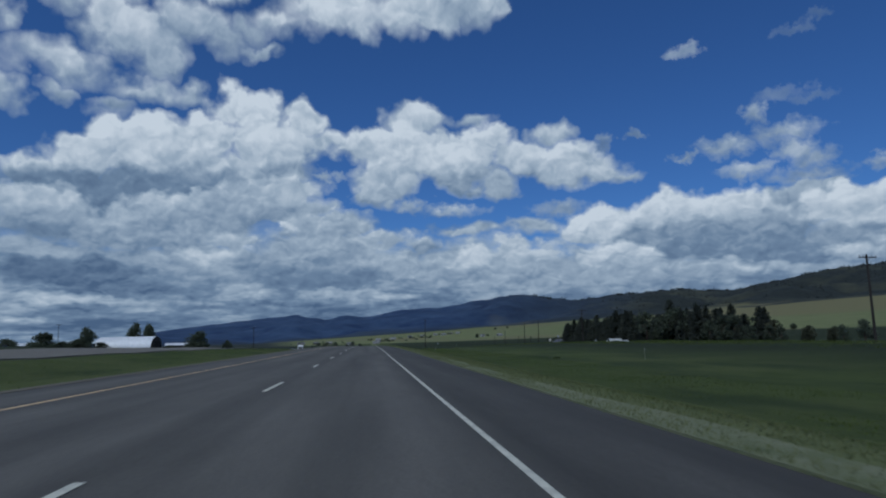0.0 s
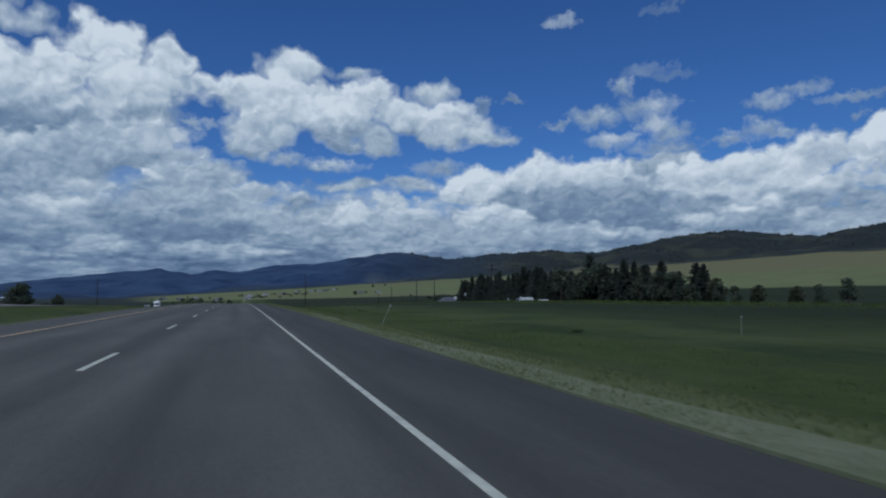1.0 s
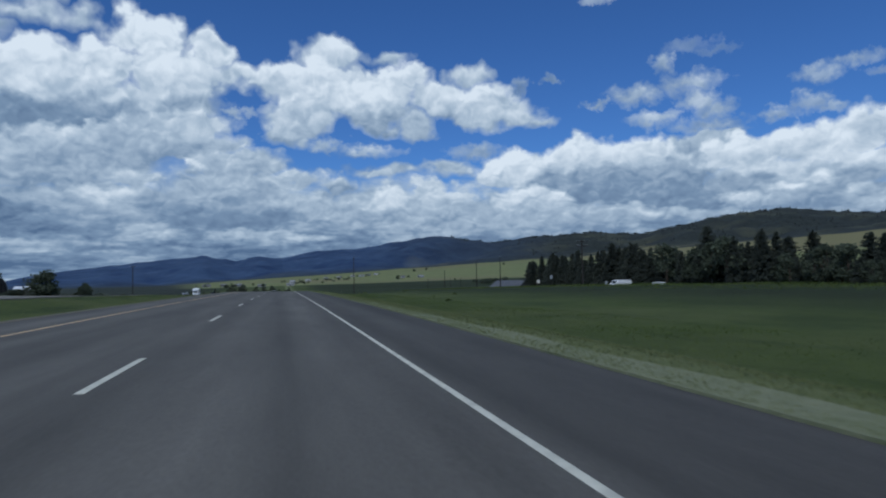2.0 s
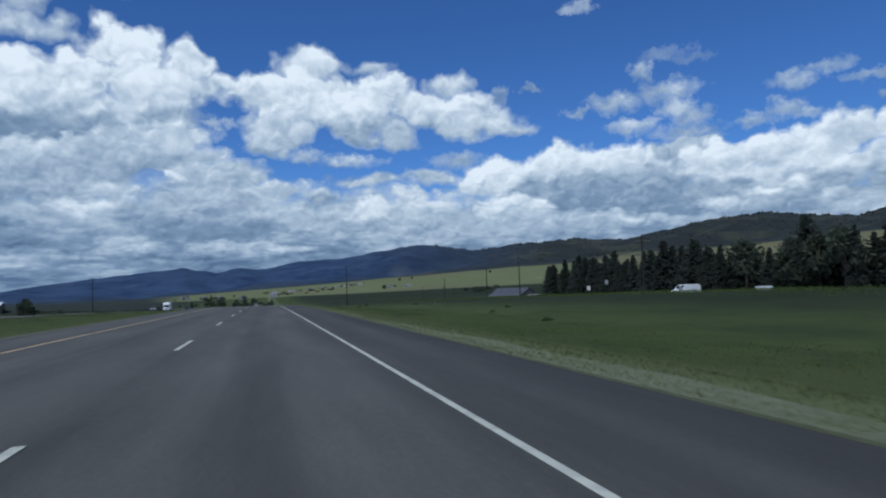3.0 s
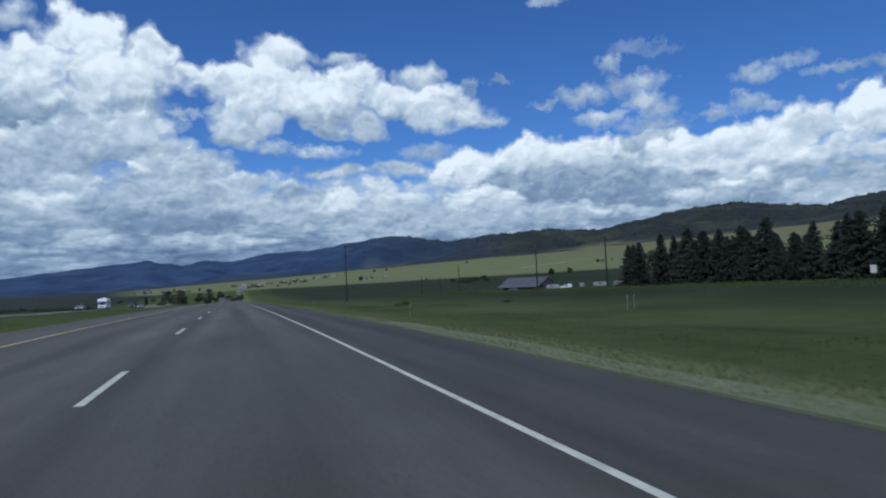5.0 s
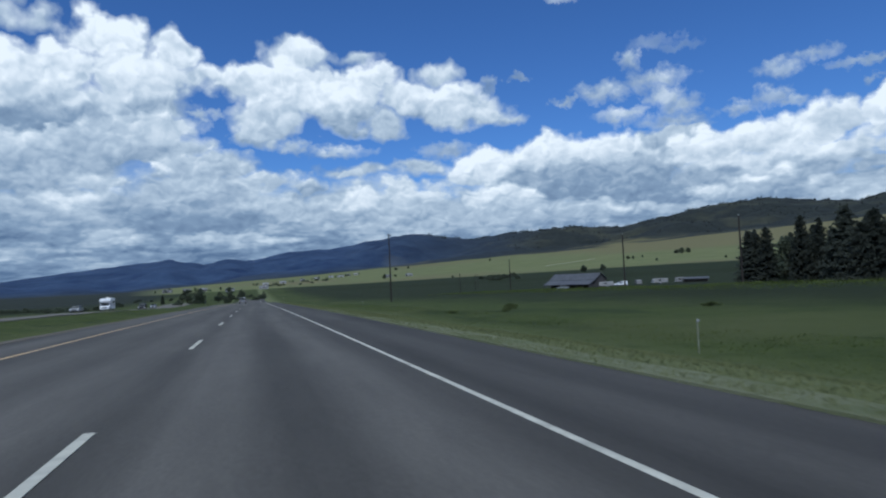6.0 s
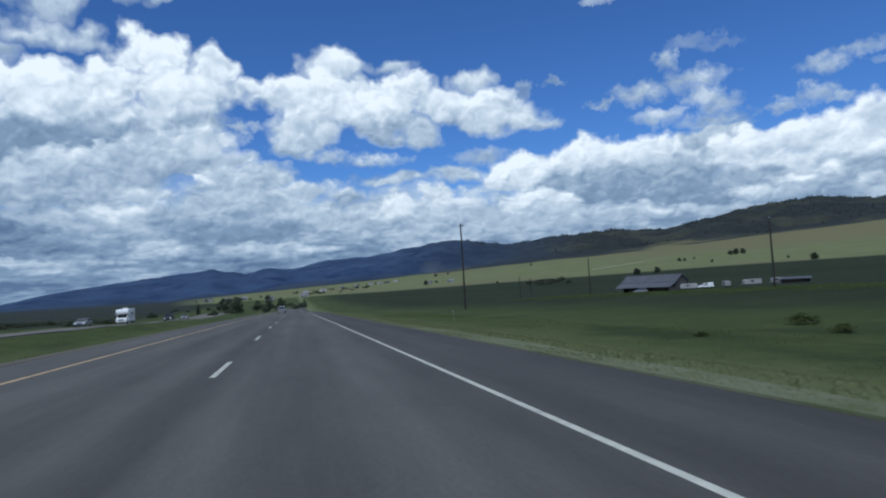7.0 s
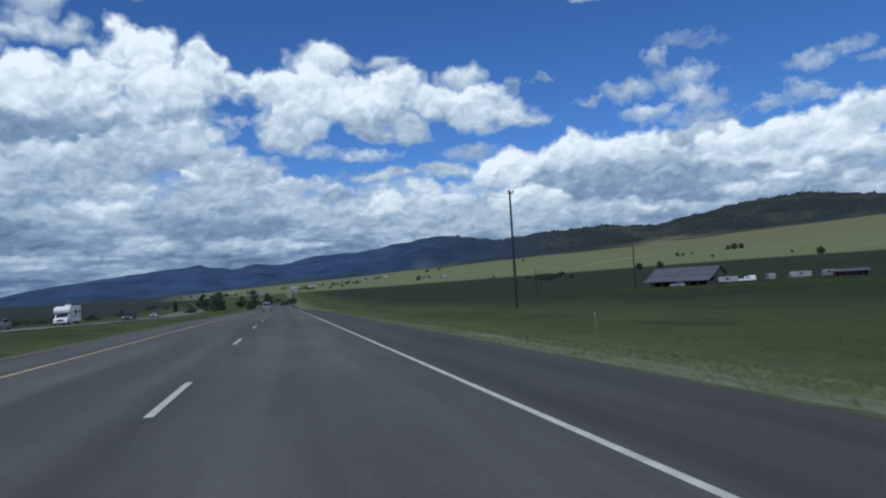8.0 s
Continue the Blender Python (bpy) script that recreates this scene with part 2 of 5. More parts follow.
build_sky()
sun = new("sun", bpy.data.lights.new("sun", "SUN"))
sun.data.energy, sun.data.angle, sun.data.color = 1.9, radians(10), (1.0, 0.96, 0.9)
_e, _a = radians(SUN_EL), radians(SUN_AZ)
SUN_FROM = Vector((math.sin(_a) * math.cos(_e), math.cos(_a) * math.cos(_e), math.sin(_e)))
sun.matrix_world = look(SUN_FROM * 100, (0, 0, 0))

# ---------------------------------------------------------------- materials


def material(name, first, second, scale=1.0, rough=0.85, bump=0.3, fine=8.0, metal=0.0, third=None, third_scale=0.1,
             stretch=(1, 1, 1), spec=0.3, depth=0.02, vary=0.0, edge=(0.35, 0.65)):
    """Two colours mixed by a noise, a third in large patches, and fine relief, at real-world size."""
    m = bpy.data.materials.new(name)
    m.use_nodes = True
    nt = m.node_tree
    bsdf = nt.nodes["Principled BSDF"]
    tc = nt.nodes.new("ShaderNodeTexCoord")
    mp = nt.nodes.new("ShaderNodeMapping")
    mp.inputs["Scale"].default_value = stretch
    nt.links.new(tc.outputs["Object"], mp.inputs["Vector"])

    def noise_(sc, detail=5, rough_=0.6):
        nd = nt.nodes.new("ShaderNodeTexNoise")
        nd.inputs["Scale"].default_value = sc
        nd.inputs["Detail"].default_value = detail
        nd.inputs["Roughness"].default_value = rough_
        nt.links.new(mp.outputs[0], nd.inputs["Vector"])
        return nd.outputs["Fac"]

    def mix_(fac, a, b):
        nd = nt.nodes.new("ShaderNodeMix")
        nd.data_type = "RGBA"
        for v, i in ((fac, 0), (a, 6), (b, 7)):
            if isinstance(v, tuple):
                nd.inputs[i].default_value = (*v, 1)
            else:
                nt.links.new(v, nd.inputs[i])
        return nd.outputs[2]

    def ramp_(fac, lo, hi):
        nd = nt.nodes.new("ShaderNodeMapRange")
        nd.inputs["From Min"].default_value, nd.inputs["From Max"].default_value = lo, hi
        nt.links.new(fac, nd.inputs["Value"])
        return nd.outputs[0]

    col = mix_(ramp_(noise_(scale), *edge), first, second)
    if third:
        col = mix_(ramp_(noise_(third_scale, 4), 0.48, 0.68), col, third)
    if vary:
        info = nt.nodes.new("ShaderNodeObjectInfo")
        hsv = nt.nodes.new("ShaderNodeHueSaturation")
        mr = nt.nodes.new("ShaderNodeMapRange")
        mr.inputs["To Min"].default_value, mr.inputs["To Max"].default_value = 1 - vary, 1 + vary
        nt.links.new(info.outputs["Random"], mr.inputs["Value"])
        nt.links.new(mr.outputs[0], hsv.inputs["Value"])
        nt.links.new(col, hsv.inputs["Color"])
        col = hsv.outputs[0]
    nt.links.new(col, bsdf.inputs["Base Color"])
    bsdf.inputs["Roughness"].default_value = rough
    bsdf.inputs["Metallic"].default_value = metal
    bsdf.inputs["Specular IOR Level"].default_value = spec
    if bump:
        b = nt.nodes.new("ShaderNodeBump")
        b.inputs["Strength"].default_value, b.inputs["Distance"].default_value = bump, depth
        nt.links.new(noise_(fine, 6, 0.7), b.inputs["Height"])
        nt.links.new(b.outputs[0], bsdf.inputs["Normal"])
    return m


def glass_material(name, tint):
    m = bpy.data.materials.new(name)
    m.use_nodes = True
    b = m.node_tree.nodes["Principled BSDF"]
    b.inputs["Base Color"].default_value = (*tint, 1)
    b.inputs["Roughness"].default_value = 0.06
    b.inputs["Specular IOR Level"].default_value = 0.8
    return m


def asphalt_material():
    """Grey asphalt with aggregate, darker strips between the wheel paths and long stains."""
    m = material("asphalt", (0.071, 0.066, 0.059), (0.099, 0.093, 0.083), edge=(0.3, 0.7), scale=26.0, rough=0.82, bump=0.25, fine=60.0, depth=0.006, spec=0.25)
    nt = m.node_tree
    bsdf = nt.nodes["Principled BSDF"]
    base = bsdf.inputs["Base Color"].links[0].from_socket
    tc = nt.nodes.new("ShaderNodeTexCoord")
    sep = nt.nodes.new("ShaderNodeSeparateXYZ")
    nt.links.new(tc.outputs["Object"], sep.inputs[0])
    # wheel paths repeat once a lane
    lane = nt.nodes.new("ShaderNodeMath")
    lane.operation = "MULTIPLY"
    lane.inputs[1].default_value = 2 * math.pi / 1.83
    nt.links.new(sep.outputs[0], lane.inputs[0])
    cosn = nt.nodes.new("ShaderNodeMath")
    cosn.operation = "COSINE"
    nt.links.new(lane.outputs[0], cosn.inputs[0])
    mp = nt.nodes.new("ShaderNodeMapping")
    mp.inputs["Scale"].default_value = (1.1, 0.03, 1)
    nt.links.new(tc.outputs["Object"], mp.inputs["Vector"])
    long_ = nt.nodes.new("ShaderNodeTexNoise")
    long_.inputs["Scale"].default_value = 1.0
    long_.inputs["Detail"].default_value = 5
    nt.links.new(mp.outputs[0], long_.inputs["Vector"])
    add = nt.nodes.new("ShaderNodeMath")
    add.operation = "MULTIPLY_ADD"
    add.inputs[1].default_value = -0.09
    nt.links.new(cosn.outputs[0], add.inputs[0])
    nt.links.new(long_.outputs["Fac"], add.inputs[2])
    rng = nt.nodes.new("ShaderNodeMapRange")
    rng.inputs["From Min"].default_value, rng.inputs["From Max"].default_value = 0.3, 0.7
    rng.inputs["To Min"].default_value, rng.inputs["To Max"].default_value = 0.74, 1.26
    nt.links.new(add.outputs[0], rng.inputs["Value"])
    hsv = nt.nodes.new("ShaderNodeHueSaturation")
    # the paved shoulder, never driven on, is darker
    sh = nt.nodes.new("ShaderNodeMapRange")
    for key, value in (("From Min", 0.05), ("From Max", 0.35), ("To Min", 1.0), ("To Max", 0.68)):
        sh.inputs[key].default_value = value
    nt.links.new(sep.outputs[0], sh.inputs["Value"])
    both = nt.nodes.new("ShaderNodeMath")
    both.operation = "MULTIPLY"
    nt.links.new(rng.outputs[0], both.inputs[0])
    nt.links.new(sh.outputs[0], both.inputs[1])
    nt.links.new(both.outputs[0], hsv.inputs["Value"])
    # blotches of bleeding binder, drawn out along the road
    mp2 = nt.nodes.new("ShaderNodeMapping")
    mp2.inputs["Scale"].default_value = (0.8, 0.16, 1)
    nt.links.new(tc.outputs["Object"], mp2.inputs["Vector"])
    blot = nt.nodes.new("ShaderNodeTexNoise")
    blot.inputs["Scale"].default_value, blot.inputs["Detail"].default_value, blot.inputs["Roughness"].default_value = 1.0, 7, 0.68
    nt.links.new(mp2.outputs[0], blot.inputs["Vector"])
    tone = nt.nodes.new("ShaderNodeMapRange")
    for key, value in (("From Min", 0.3), ("From Max", 0.7), ("To Min", 0.80), ("To Max", 1.18)):
        tone.inputs[key].default_value = value
    nt.links.new(blot.outputs["Fac"], tone.inputs["Value"])
    mul = nt.nodes.new("ShaderNodeVectorMath")
    mul.operation = "SCALE"
    nt.links.new(base, mul.inputs[0])
    nt.links.new(tone.outputs[0], mul.inputs["Scale"])
    nt.links.new(mul.outputs[0], hsv.inputs["Color"])
    nt.links.new(hsv.outputs[0], bsdf.inputs["Base Color"])
    return m


def paint_material(name, colour, worn):
    m = material(name, colour, tuple(c * 0.8 for c in colour), scale=5.0, rough=0.7, bump=0.3, fine=70, depth=0.004,
                 third=worn, third_scale=2.2)
    return m


ASPHALT = asphalt_material()
OLD_ASPHALT = material("old_asphalt", (0.118, 0.107, 0.090), (0.155, 0.142, 0.120), scale=2.0, rough=0.85, bump=0.3, fine=30)
WHITE_LINE = paint_material("white_line", (0.58, 0.565, 0.475), (0.36, 0.35, 0.30))
YELLOW_LINE = paint_material("yellow_line", (0.62, 0.43, 0.22), (0.36, 0.27, 0.17))
VERGE = material("dry_verge", (0.150, 0.164, 0.090), (0.190, 0.200, 0.118), scale=3.0, rough=0.95, bump=0.8, fine=25, third=(0.12, 0.14, 0.065), third_scale=0.5, depth=0.03)
GRAVEL = material("gravel", (0.096, 0.085, 0.065), (0.150, 0.132, 0.102), scale=6.0, rough=0.95, bump=0.9, fine=30, depth=0.03)


def thin_leaf(m, share=0.5):
    """Lets light through a leaf or blade to its other side."""
    nt = m.node_tree
    bsdf = nt.nodes["Principled BSDF"]
    back = nt.nodes.new("ShaderNodeBsdfTranslucent")
    nt.links.new(bsdf.inputs["Base Color"].links[0].from_socket, back.inputs["Color"])
    mix = nt.nodes.new("ShaderNodeMixShader")
    mix.inputs[0].default_value = share
    nt.links.new(bsdf.outputs[0], mix.inputs[1])
    nt.links.new(back.outputs[0], mix.inputs[2])
    nt.links.new(mix.outputs[0], nt.nodes["Material Output"].inputs["Surface"])
    return m


def blade_material(name, first, second, third):
    """Grass blades, paler towards the verge by its attribute."""
    m = material(name, first, second, scale=0.35, rough=0.9, bump=0, third=third, third_scale=0.12, spec=0.1)
    nt = m.node_tree
    bsdf = nt.nodes["Principled BSDF"]
    base = bsdf.inputs["Base Color"].links[0].from_socket
    at = nt.nodes.new("ShaderNodeAttribute")
    at.attribute_name = "verge"
    mix = nt.nodes.new("ShaderNodeMix")
    mix.data_type = "RGBA"
    mix.inputs[7].default_value = (0.178, 0.196, 0.090, 1)
    nt.links.new(at.outputs["Fac"], mix.inputs[0])
    nt.links.new(base, mix.inputs[6])
    nt.links.new(mix.outputs[2], bsdf.inputs["Base Color"])
    return thin_leaf(m)


GRASS_BLADE = blade_material("grass_blade", (0.086, 0.120, 0.032), (0.118, 0.150, 0.042), (0.130, 0.148, 0.052))
DRY_BLADE = blade_material("dry_blade", (0.148, 0.172, 0.072), (0.195, 0.210, 0.102), (0.17, 0.18, 0.09))
POST_STEEL = material("post_steel", (0.26, 0.27, 0.23), (0.34, 0.35, 0.30), scale=3, rough=0.7, bump=0.1, fine=20)
NEEDLE = thin_leaf(material("needles", (0.080, 0.092, 0.076), (0.096, 0.108, 0.088), scale=0.8, rough=1.0, bump=0, vary=0.2, spec=0.03), 0.6)
LEAF = thin_leaf(material("leaves", (0.082, 0.098, 0.068), (0.104, 0.120, 0.082), scale=0.8, rough=0.95, bump=0, vary=0.2, spec=0.05), 0.45)
PALE_LEAF = thin_leaf(material("pale_leaves", (0.075, 0.08, 0.05), (0.10, 0.105, 0.07), scale=1.2, rough=0.95, bump=0, spec=0.05), 0.45)
BRUSH_LEAF = thin_leaf(material("brush_leaves", (0.100, 0.125, 0.048), (0.125, 0.148, 0.060), scale=1.2, rough=0.95, bump=0, spec=0.05), 0.55)
FAR_NEEDLE = material("far_needles", (0.024, 0.029, 0.028), (0.031, 0.036, 0.034), scale=0.01, rough=1.0, bump=0, spec=0.05)
BARK = material("bark", (0.06, 0.045, 0.035), (0.10, 0.08, 0.06), scale=4, rough=0.95, bump=0.6, fine=14, stretch=(1, 1, 0.2))
POLE_WOOD = material("pole_wood", (0.024, 0.021, 0.019), (0.042, 0.036, 0.031), scale=3, rough=0.9, bump=0.4, fine=20, stretch=(1, 1, 0.1))
CERAMIC = material("ceramic", (0.25, 0.27, 0.28), (0.32, 0.33, 0.34), rough=0.3, bump=0)
GALV = material("galvanised_steel", (0.62, 0.63, 0.65), (0.74, 0.75, 0.77), scale=0.8, rough=0.55, bump=0.15, fine=6, metal=0.15)
ROOF_METAL = material("weathered_roof", (0.080, 0.084, 0.096), (0.115, 0.12, 0.132), scale=0.5, rough=0.55, bump=0.2, fine=3, metal=0.2)
BOARD = material("weathered_boards", (0.062, 0.057, 0.054), (0.095, 0.088, 0.083), scale=1.5, rough=0.9, bump=0.5, fine=8, stretch=(1, 1, 0.15))
# near-black colour that paints interior shade onto floor and door slabs
DARK_SHADE = material("interior_shade", (0.025, 0.022, 0.02), (0.035, 0.03, 0.028), scale=1, rough=0.95, bump=0)
WHITE_PAINT = material("white_paint", (0.72, 0.73, 0.74), (0.80, 0.80, 0.80), scale=0.7, rough=0.4, bump=0.05, fine=4)
CREAM_PAINT = material("cream_paint", (0.55, 0.52, 0.46), (0.62, 0.60, 0.54), scale=0.7, rough=0.6, bump=0.05)
SIDING = material("pale_siding", (0.27, 0.27, 0.27), (0.35, 0.345, 0.34), scale=0.6, rough=0.8, bump=0.1, vary=0.3)
GREY_ROOF = material("grey_roof", (0.16, 0.16, 0.165), (0.24, 0.24, 0.245), scale=1.0, rough=0.8, bump=0.3, vary=0.4)
TRACK = material("dirt_track", (0.33, 0.30, 0.24), (0.42, 0.38, 0.31), scale=0.3, rough=0.95, bump=0.3)
DARK_CAR = material("dark_car_paint", (0.018, 0.020, 0.026), (0.026, 0.028, 0.034), scale=1.0, rough=0.25, bump=0, spec=0.6)
SILVER_CAR = material("silver_car_paint", (0.27, 0.28, 0.30), (0.34, 0.35, 0.36), scale=1.0, rough=0.3, bump=0, metal=0.4)
RUBBER = material("rubber", (0.02, 0.02, 0.02), (0.03, 0.03, 0.03), rough=0.85, bump=0)
STEEL = material("steel", (0.45, 0.46, 0.48), (0.55, 0.56, 0.58), rough=0.4, bump=0, metal=0.8)
LAMP = material("lamp_lens", (0.75, 0.76, 0.78), (0.8, 0.8, 0.82), rough=0.15, bump=0)
TAIL = material("tail_lens", (0.12, 0.015, 0.015), (0.15, 0.02, 0.02), rough=0.2, bump=0)
GLASS = glass_material("dark_glass", (0.02, 0.024, 0.028))
SIGN_YELLOW = material("sign_yellow", (0.75, 0.48, 0.03), (0.8, 0.52, 0.05), rough=0.5, bump=0)
STRIPE = material("brown_stripe", (0.22, 0.16, 0.12), (0.26, 0.19, 0.15), rough=0.4, bump=0)


def land_material():
    """Grass, pale hill pasture, forest and far forest with haze painted in blue, each where the ground's cover says so.
    """
    m = bpy.data.materials.new("land")
    m.use_nodes = True
    nt = m.node_tree
    bsdf = nt.nodes["Principled BSDF"]
    tc = nt.nodes.new("ShaderNodeTexCoord")

    def noise_(sc, detail=6, rough_=0.6, stretch=None):
        nd = nt.nodes.new("ShaderNodeTexNoise")
        nd.inputs["Scale"].default_value = sc
        nd.inputs["Detail"].default_value = detail
        nd.inputs["Roughness"].default_value = rough_
        src = tc.outputs["Object"]
        if stretch:
            mp = nt.nodes.new("ShaderNodeMapping")
            mp.inputs["Scale"].default_value = stretch
            nt.links.new(src, mp.inputs["Vector"])
            src = mp.outputs[0]
        nt.links.new(src, nd.inputs["Vector"])
        return nd.outputs["Fac"]

    def mix_(fac, a, b):
        nd = nt.nodes.new("ShaderNodeMix")
        nd.data_type = "RGBA"
        for v, i in ((fac, 0), (a, 6), (b, 7)):
            if isinstance(v, tuple):
                nd.inputs[i].default_value = (*v, 1)
            else:
                nt.links.new(v, nd.inputs[i])
        return nd.outputs[2]

    def ramp_(fac, lo, hi):
        nd = nt.nodes.new("ShaderNodeMapRange")
        nd.inputs["From Min"].default_value, nd.inputs["From Max"].default_value = lo, hi
        nt.links.new(fac, nd.inputs["Value"])
        return nd.outputs[0]

    def cover(name):
        nd = nt.nodes.new("ShaderNodeAttribute")
        nd.attribute_name = name
        return nd.outputs["Fac"]

    def edge(name, sc, width=0.12, wobble=0.5):
        w = nt.nodes.new("ShaderNodeMath")
        w.operation = "MULTIPLY_ADD"
        w.inputs[1].default_value = wobble
        nt.links.new(noise_(sc, 5), w.inputs[0])
        nt.links.new(cover(name), w.inputs[2])
        return ramp_(w.outputs[0], 0.5 + wobble / 2 - width, 0.5 + wobble / 2 + width)

    grass = mix_(ramp_(noise_(1.3), 0.35, 0.65), (0.038, 0.054, 0.015), (0.058, 0.076, 0.022))
    grass = mix_(ramp_(noise_(0.55, 6, 0.65, (1, 0.6, 1)), 0.42, 0.66), grass, (0.062, 0.080, 0.024))
    grass = mix_(ramp_(noise_(0.06, 4), 0.45, 0.7), grass, (0.074, 0.086, 0.032))
    grass = mix_(ramp_(noise_(0.2, 5, 0.6, (1, 0.35, 1)), 0.52, 0.66), grass, (0.032, 0.046, 0.016))
    pasture = mix_(ramp_(noise_(0.02, 6), 0.35, 0.65), (0.130, 0.150, 0.062), (0.168, 0.180, 0.080))
    pasture = mix_(ramp_(noise_(0.0022, 5, 0.6, (1, 0.5, 1)), 0.50, 0.60), pasture, (0.158, 0.145, 0.076))
    pasture = mix_(edge("dry", 0.0018, 0.22, 1.1), pasture, (0.160, 0.148, 0.072))
    pasture = mix_(ramp_(noise_(0.05, 4, 0.7), 0.66, 0.72), pasture, (0.12, 0.14, 0.07))
    wood = mix_(ramp_(noise_(0.04, 6, 0.7), 0.4, 0.62), (0.023, 0.028, 0.027), (0.033, 0.039, 0.036))
    wood = mix_(ramp_(noise_(0.0035, 5), 0.50, 0.72), wood, (0.062, 0.065, 0.046))
    # distance haze over the far hills, painted into their base colour as blue
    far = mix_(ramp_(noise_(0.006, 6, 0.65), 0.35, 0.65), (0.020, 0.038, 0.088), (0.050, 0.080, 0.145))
    short = mix_(ramp_(noise_(2.2), 0.35, 0.65), (0.116, 0.136, 0.058), (0.158, 0.174, 0.082))
    # darker unmown field grass, with the cloud shade on the fields painted in
    grass = mix_(edge("rough", 0.07, 0.35, 0.7), grass, (0.023, 0.031, 0.0135))
    grass = mix_(edge("verge", 0.9, 0.45, 0.5), grass, short)
    col = mix_(edge("pasture", 0.006), grass, pasture)
    col = mix_(edge("wood", 0.006, 0.28, 0.8), col, wood)
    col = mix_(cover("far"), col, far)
    nt.links.new(col, bsdf.inputs["Base Color"])
    bsdf.inputs["Roughness"].default_value = 0.95
    bsdf.inputs["Specular IOR Level"].default_value = 0.1
    b1 = nt.nodes.new("ShaderNodeBump")
    b1.inputs["Strength"].default_value, b1.inputs["Distance"].default_value = 0.7, 0.10
    nt.links.new(noise_(5.0, 6, 0.7), b1.inputs["Height"])
    b2 = nt.nodes.new("ShaderNodeBump")
    b2.inputs["Distance"].default_value = 2.0
    nt.links.new(noise_(0.05, 6, 0.7), b2.inputs["Height"])
    nt.links.new(cover("wood"), b2.inputs["Strength"])
    nt.links.new(b1.outputs[0], b2.inputs["Normal"])
    nt.links.new(b2.outputs[0], bsdf.inputs["Normal"])
    return m


LAND = land_material()

# ---------------------------------------------------------------- lie of the land
CROWN = 0.018
LANE = 3.66
PROFILE_Y = [-400, 0, 40, 80, 120, 160, 200, 240, 280, 320, 354, 400, 450, 520, 5000]
PROFILE_Z = [0.0, 0.0, 0.0, 0.02, -0.17, -0.46, -1.15, -1.96, -2.82, -3.72, -4.65, -6.0, -6.95, -7.3, -7.3]
_ty = np.arange(-200.0, 700.0, 1.0)
_tz = np.interp(_ty, PROFILE_Y, PROFILE_Z)
_k = np.exp(-0.5 * (np.arange(-30, 31) / 10.0) ** 2)
_tz = np.convolve(np.pad(_tz, 30, mode="edge"), _k / _k.sum(), mode="valid")


def road_z(x, y):
    return np.interp(y, _ty, _tz) - CROWN * np.clip(x, -9.4, 2.4)


def step(a, lo, hi):
    t = np.clip((a - lo) / (hi - lo), 0, 1)
    return t * t * (3 - 2 * t)


def waves(x, y, size, seed):
    """Smooth rolling noise from a few sines, about -1 to 1."""
    r = np.random.RandomState(seed)
    out = np.zeros_like(x, dtype=float)
    total = 0.0
    for i in range(14):
        a, ph = r.uniform(0, 2 * math.pi, 2)
        f = 2 * math.pi / (size * 0.75 ** (i / 1.6))
        amp = 0.85 ** i
        out += amp * np.sin((x * math.cos(a) + y * math.sin(a)) * f + ph)
        total += amp
    return out / total * 2.2


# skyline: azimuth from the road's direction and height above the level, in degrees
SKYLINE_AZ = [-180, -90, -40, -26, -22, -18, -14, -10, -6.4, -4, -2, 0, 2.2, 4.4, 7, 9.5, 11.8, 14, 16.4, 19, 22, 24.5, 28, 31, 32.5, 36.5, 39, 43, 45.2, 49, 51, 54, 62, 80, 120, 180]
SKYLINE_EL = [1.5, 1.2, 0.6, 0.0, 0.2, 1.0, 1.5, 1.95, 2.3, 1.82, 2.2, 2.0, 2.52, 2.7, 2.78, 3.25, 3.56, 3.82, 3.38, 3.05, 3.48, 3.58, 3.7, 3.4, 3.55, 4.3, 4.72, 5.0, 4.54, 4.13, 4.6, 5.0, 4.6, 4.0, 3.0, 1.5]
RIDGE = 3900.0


def opposite_x(y):
    return -36.0 + 0.0 * np.asarray(y, float)


def frontage_x(y):
    return 67.0 + 0.0008 * np.maximum(0.0, y - 180.0) ** 1.9


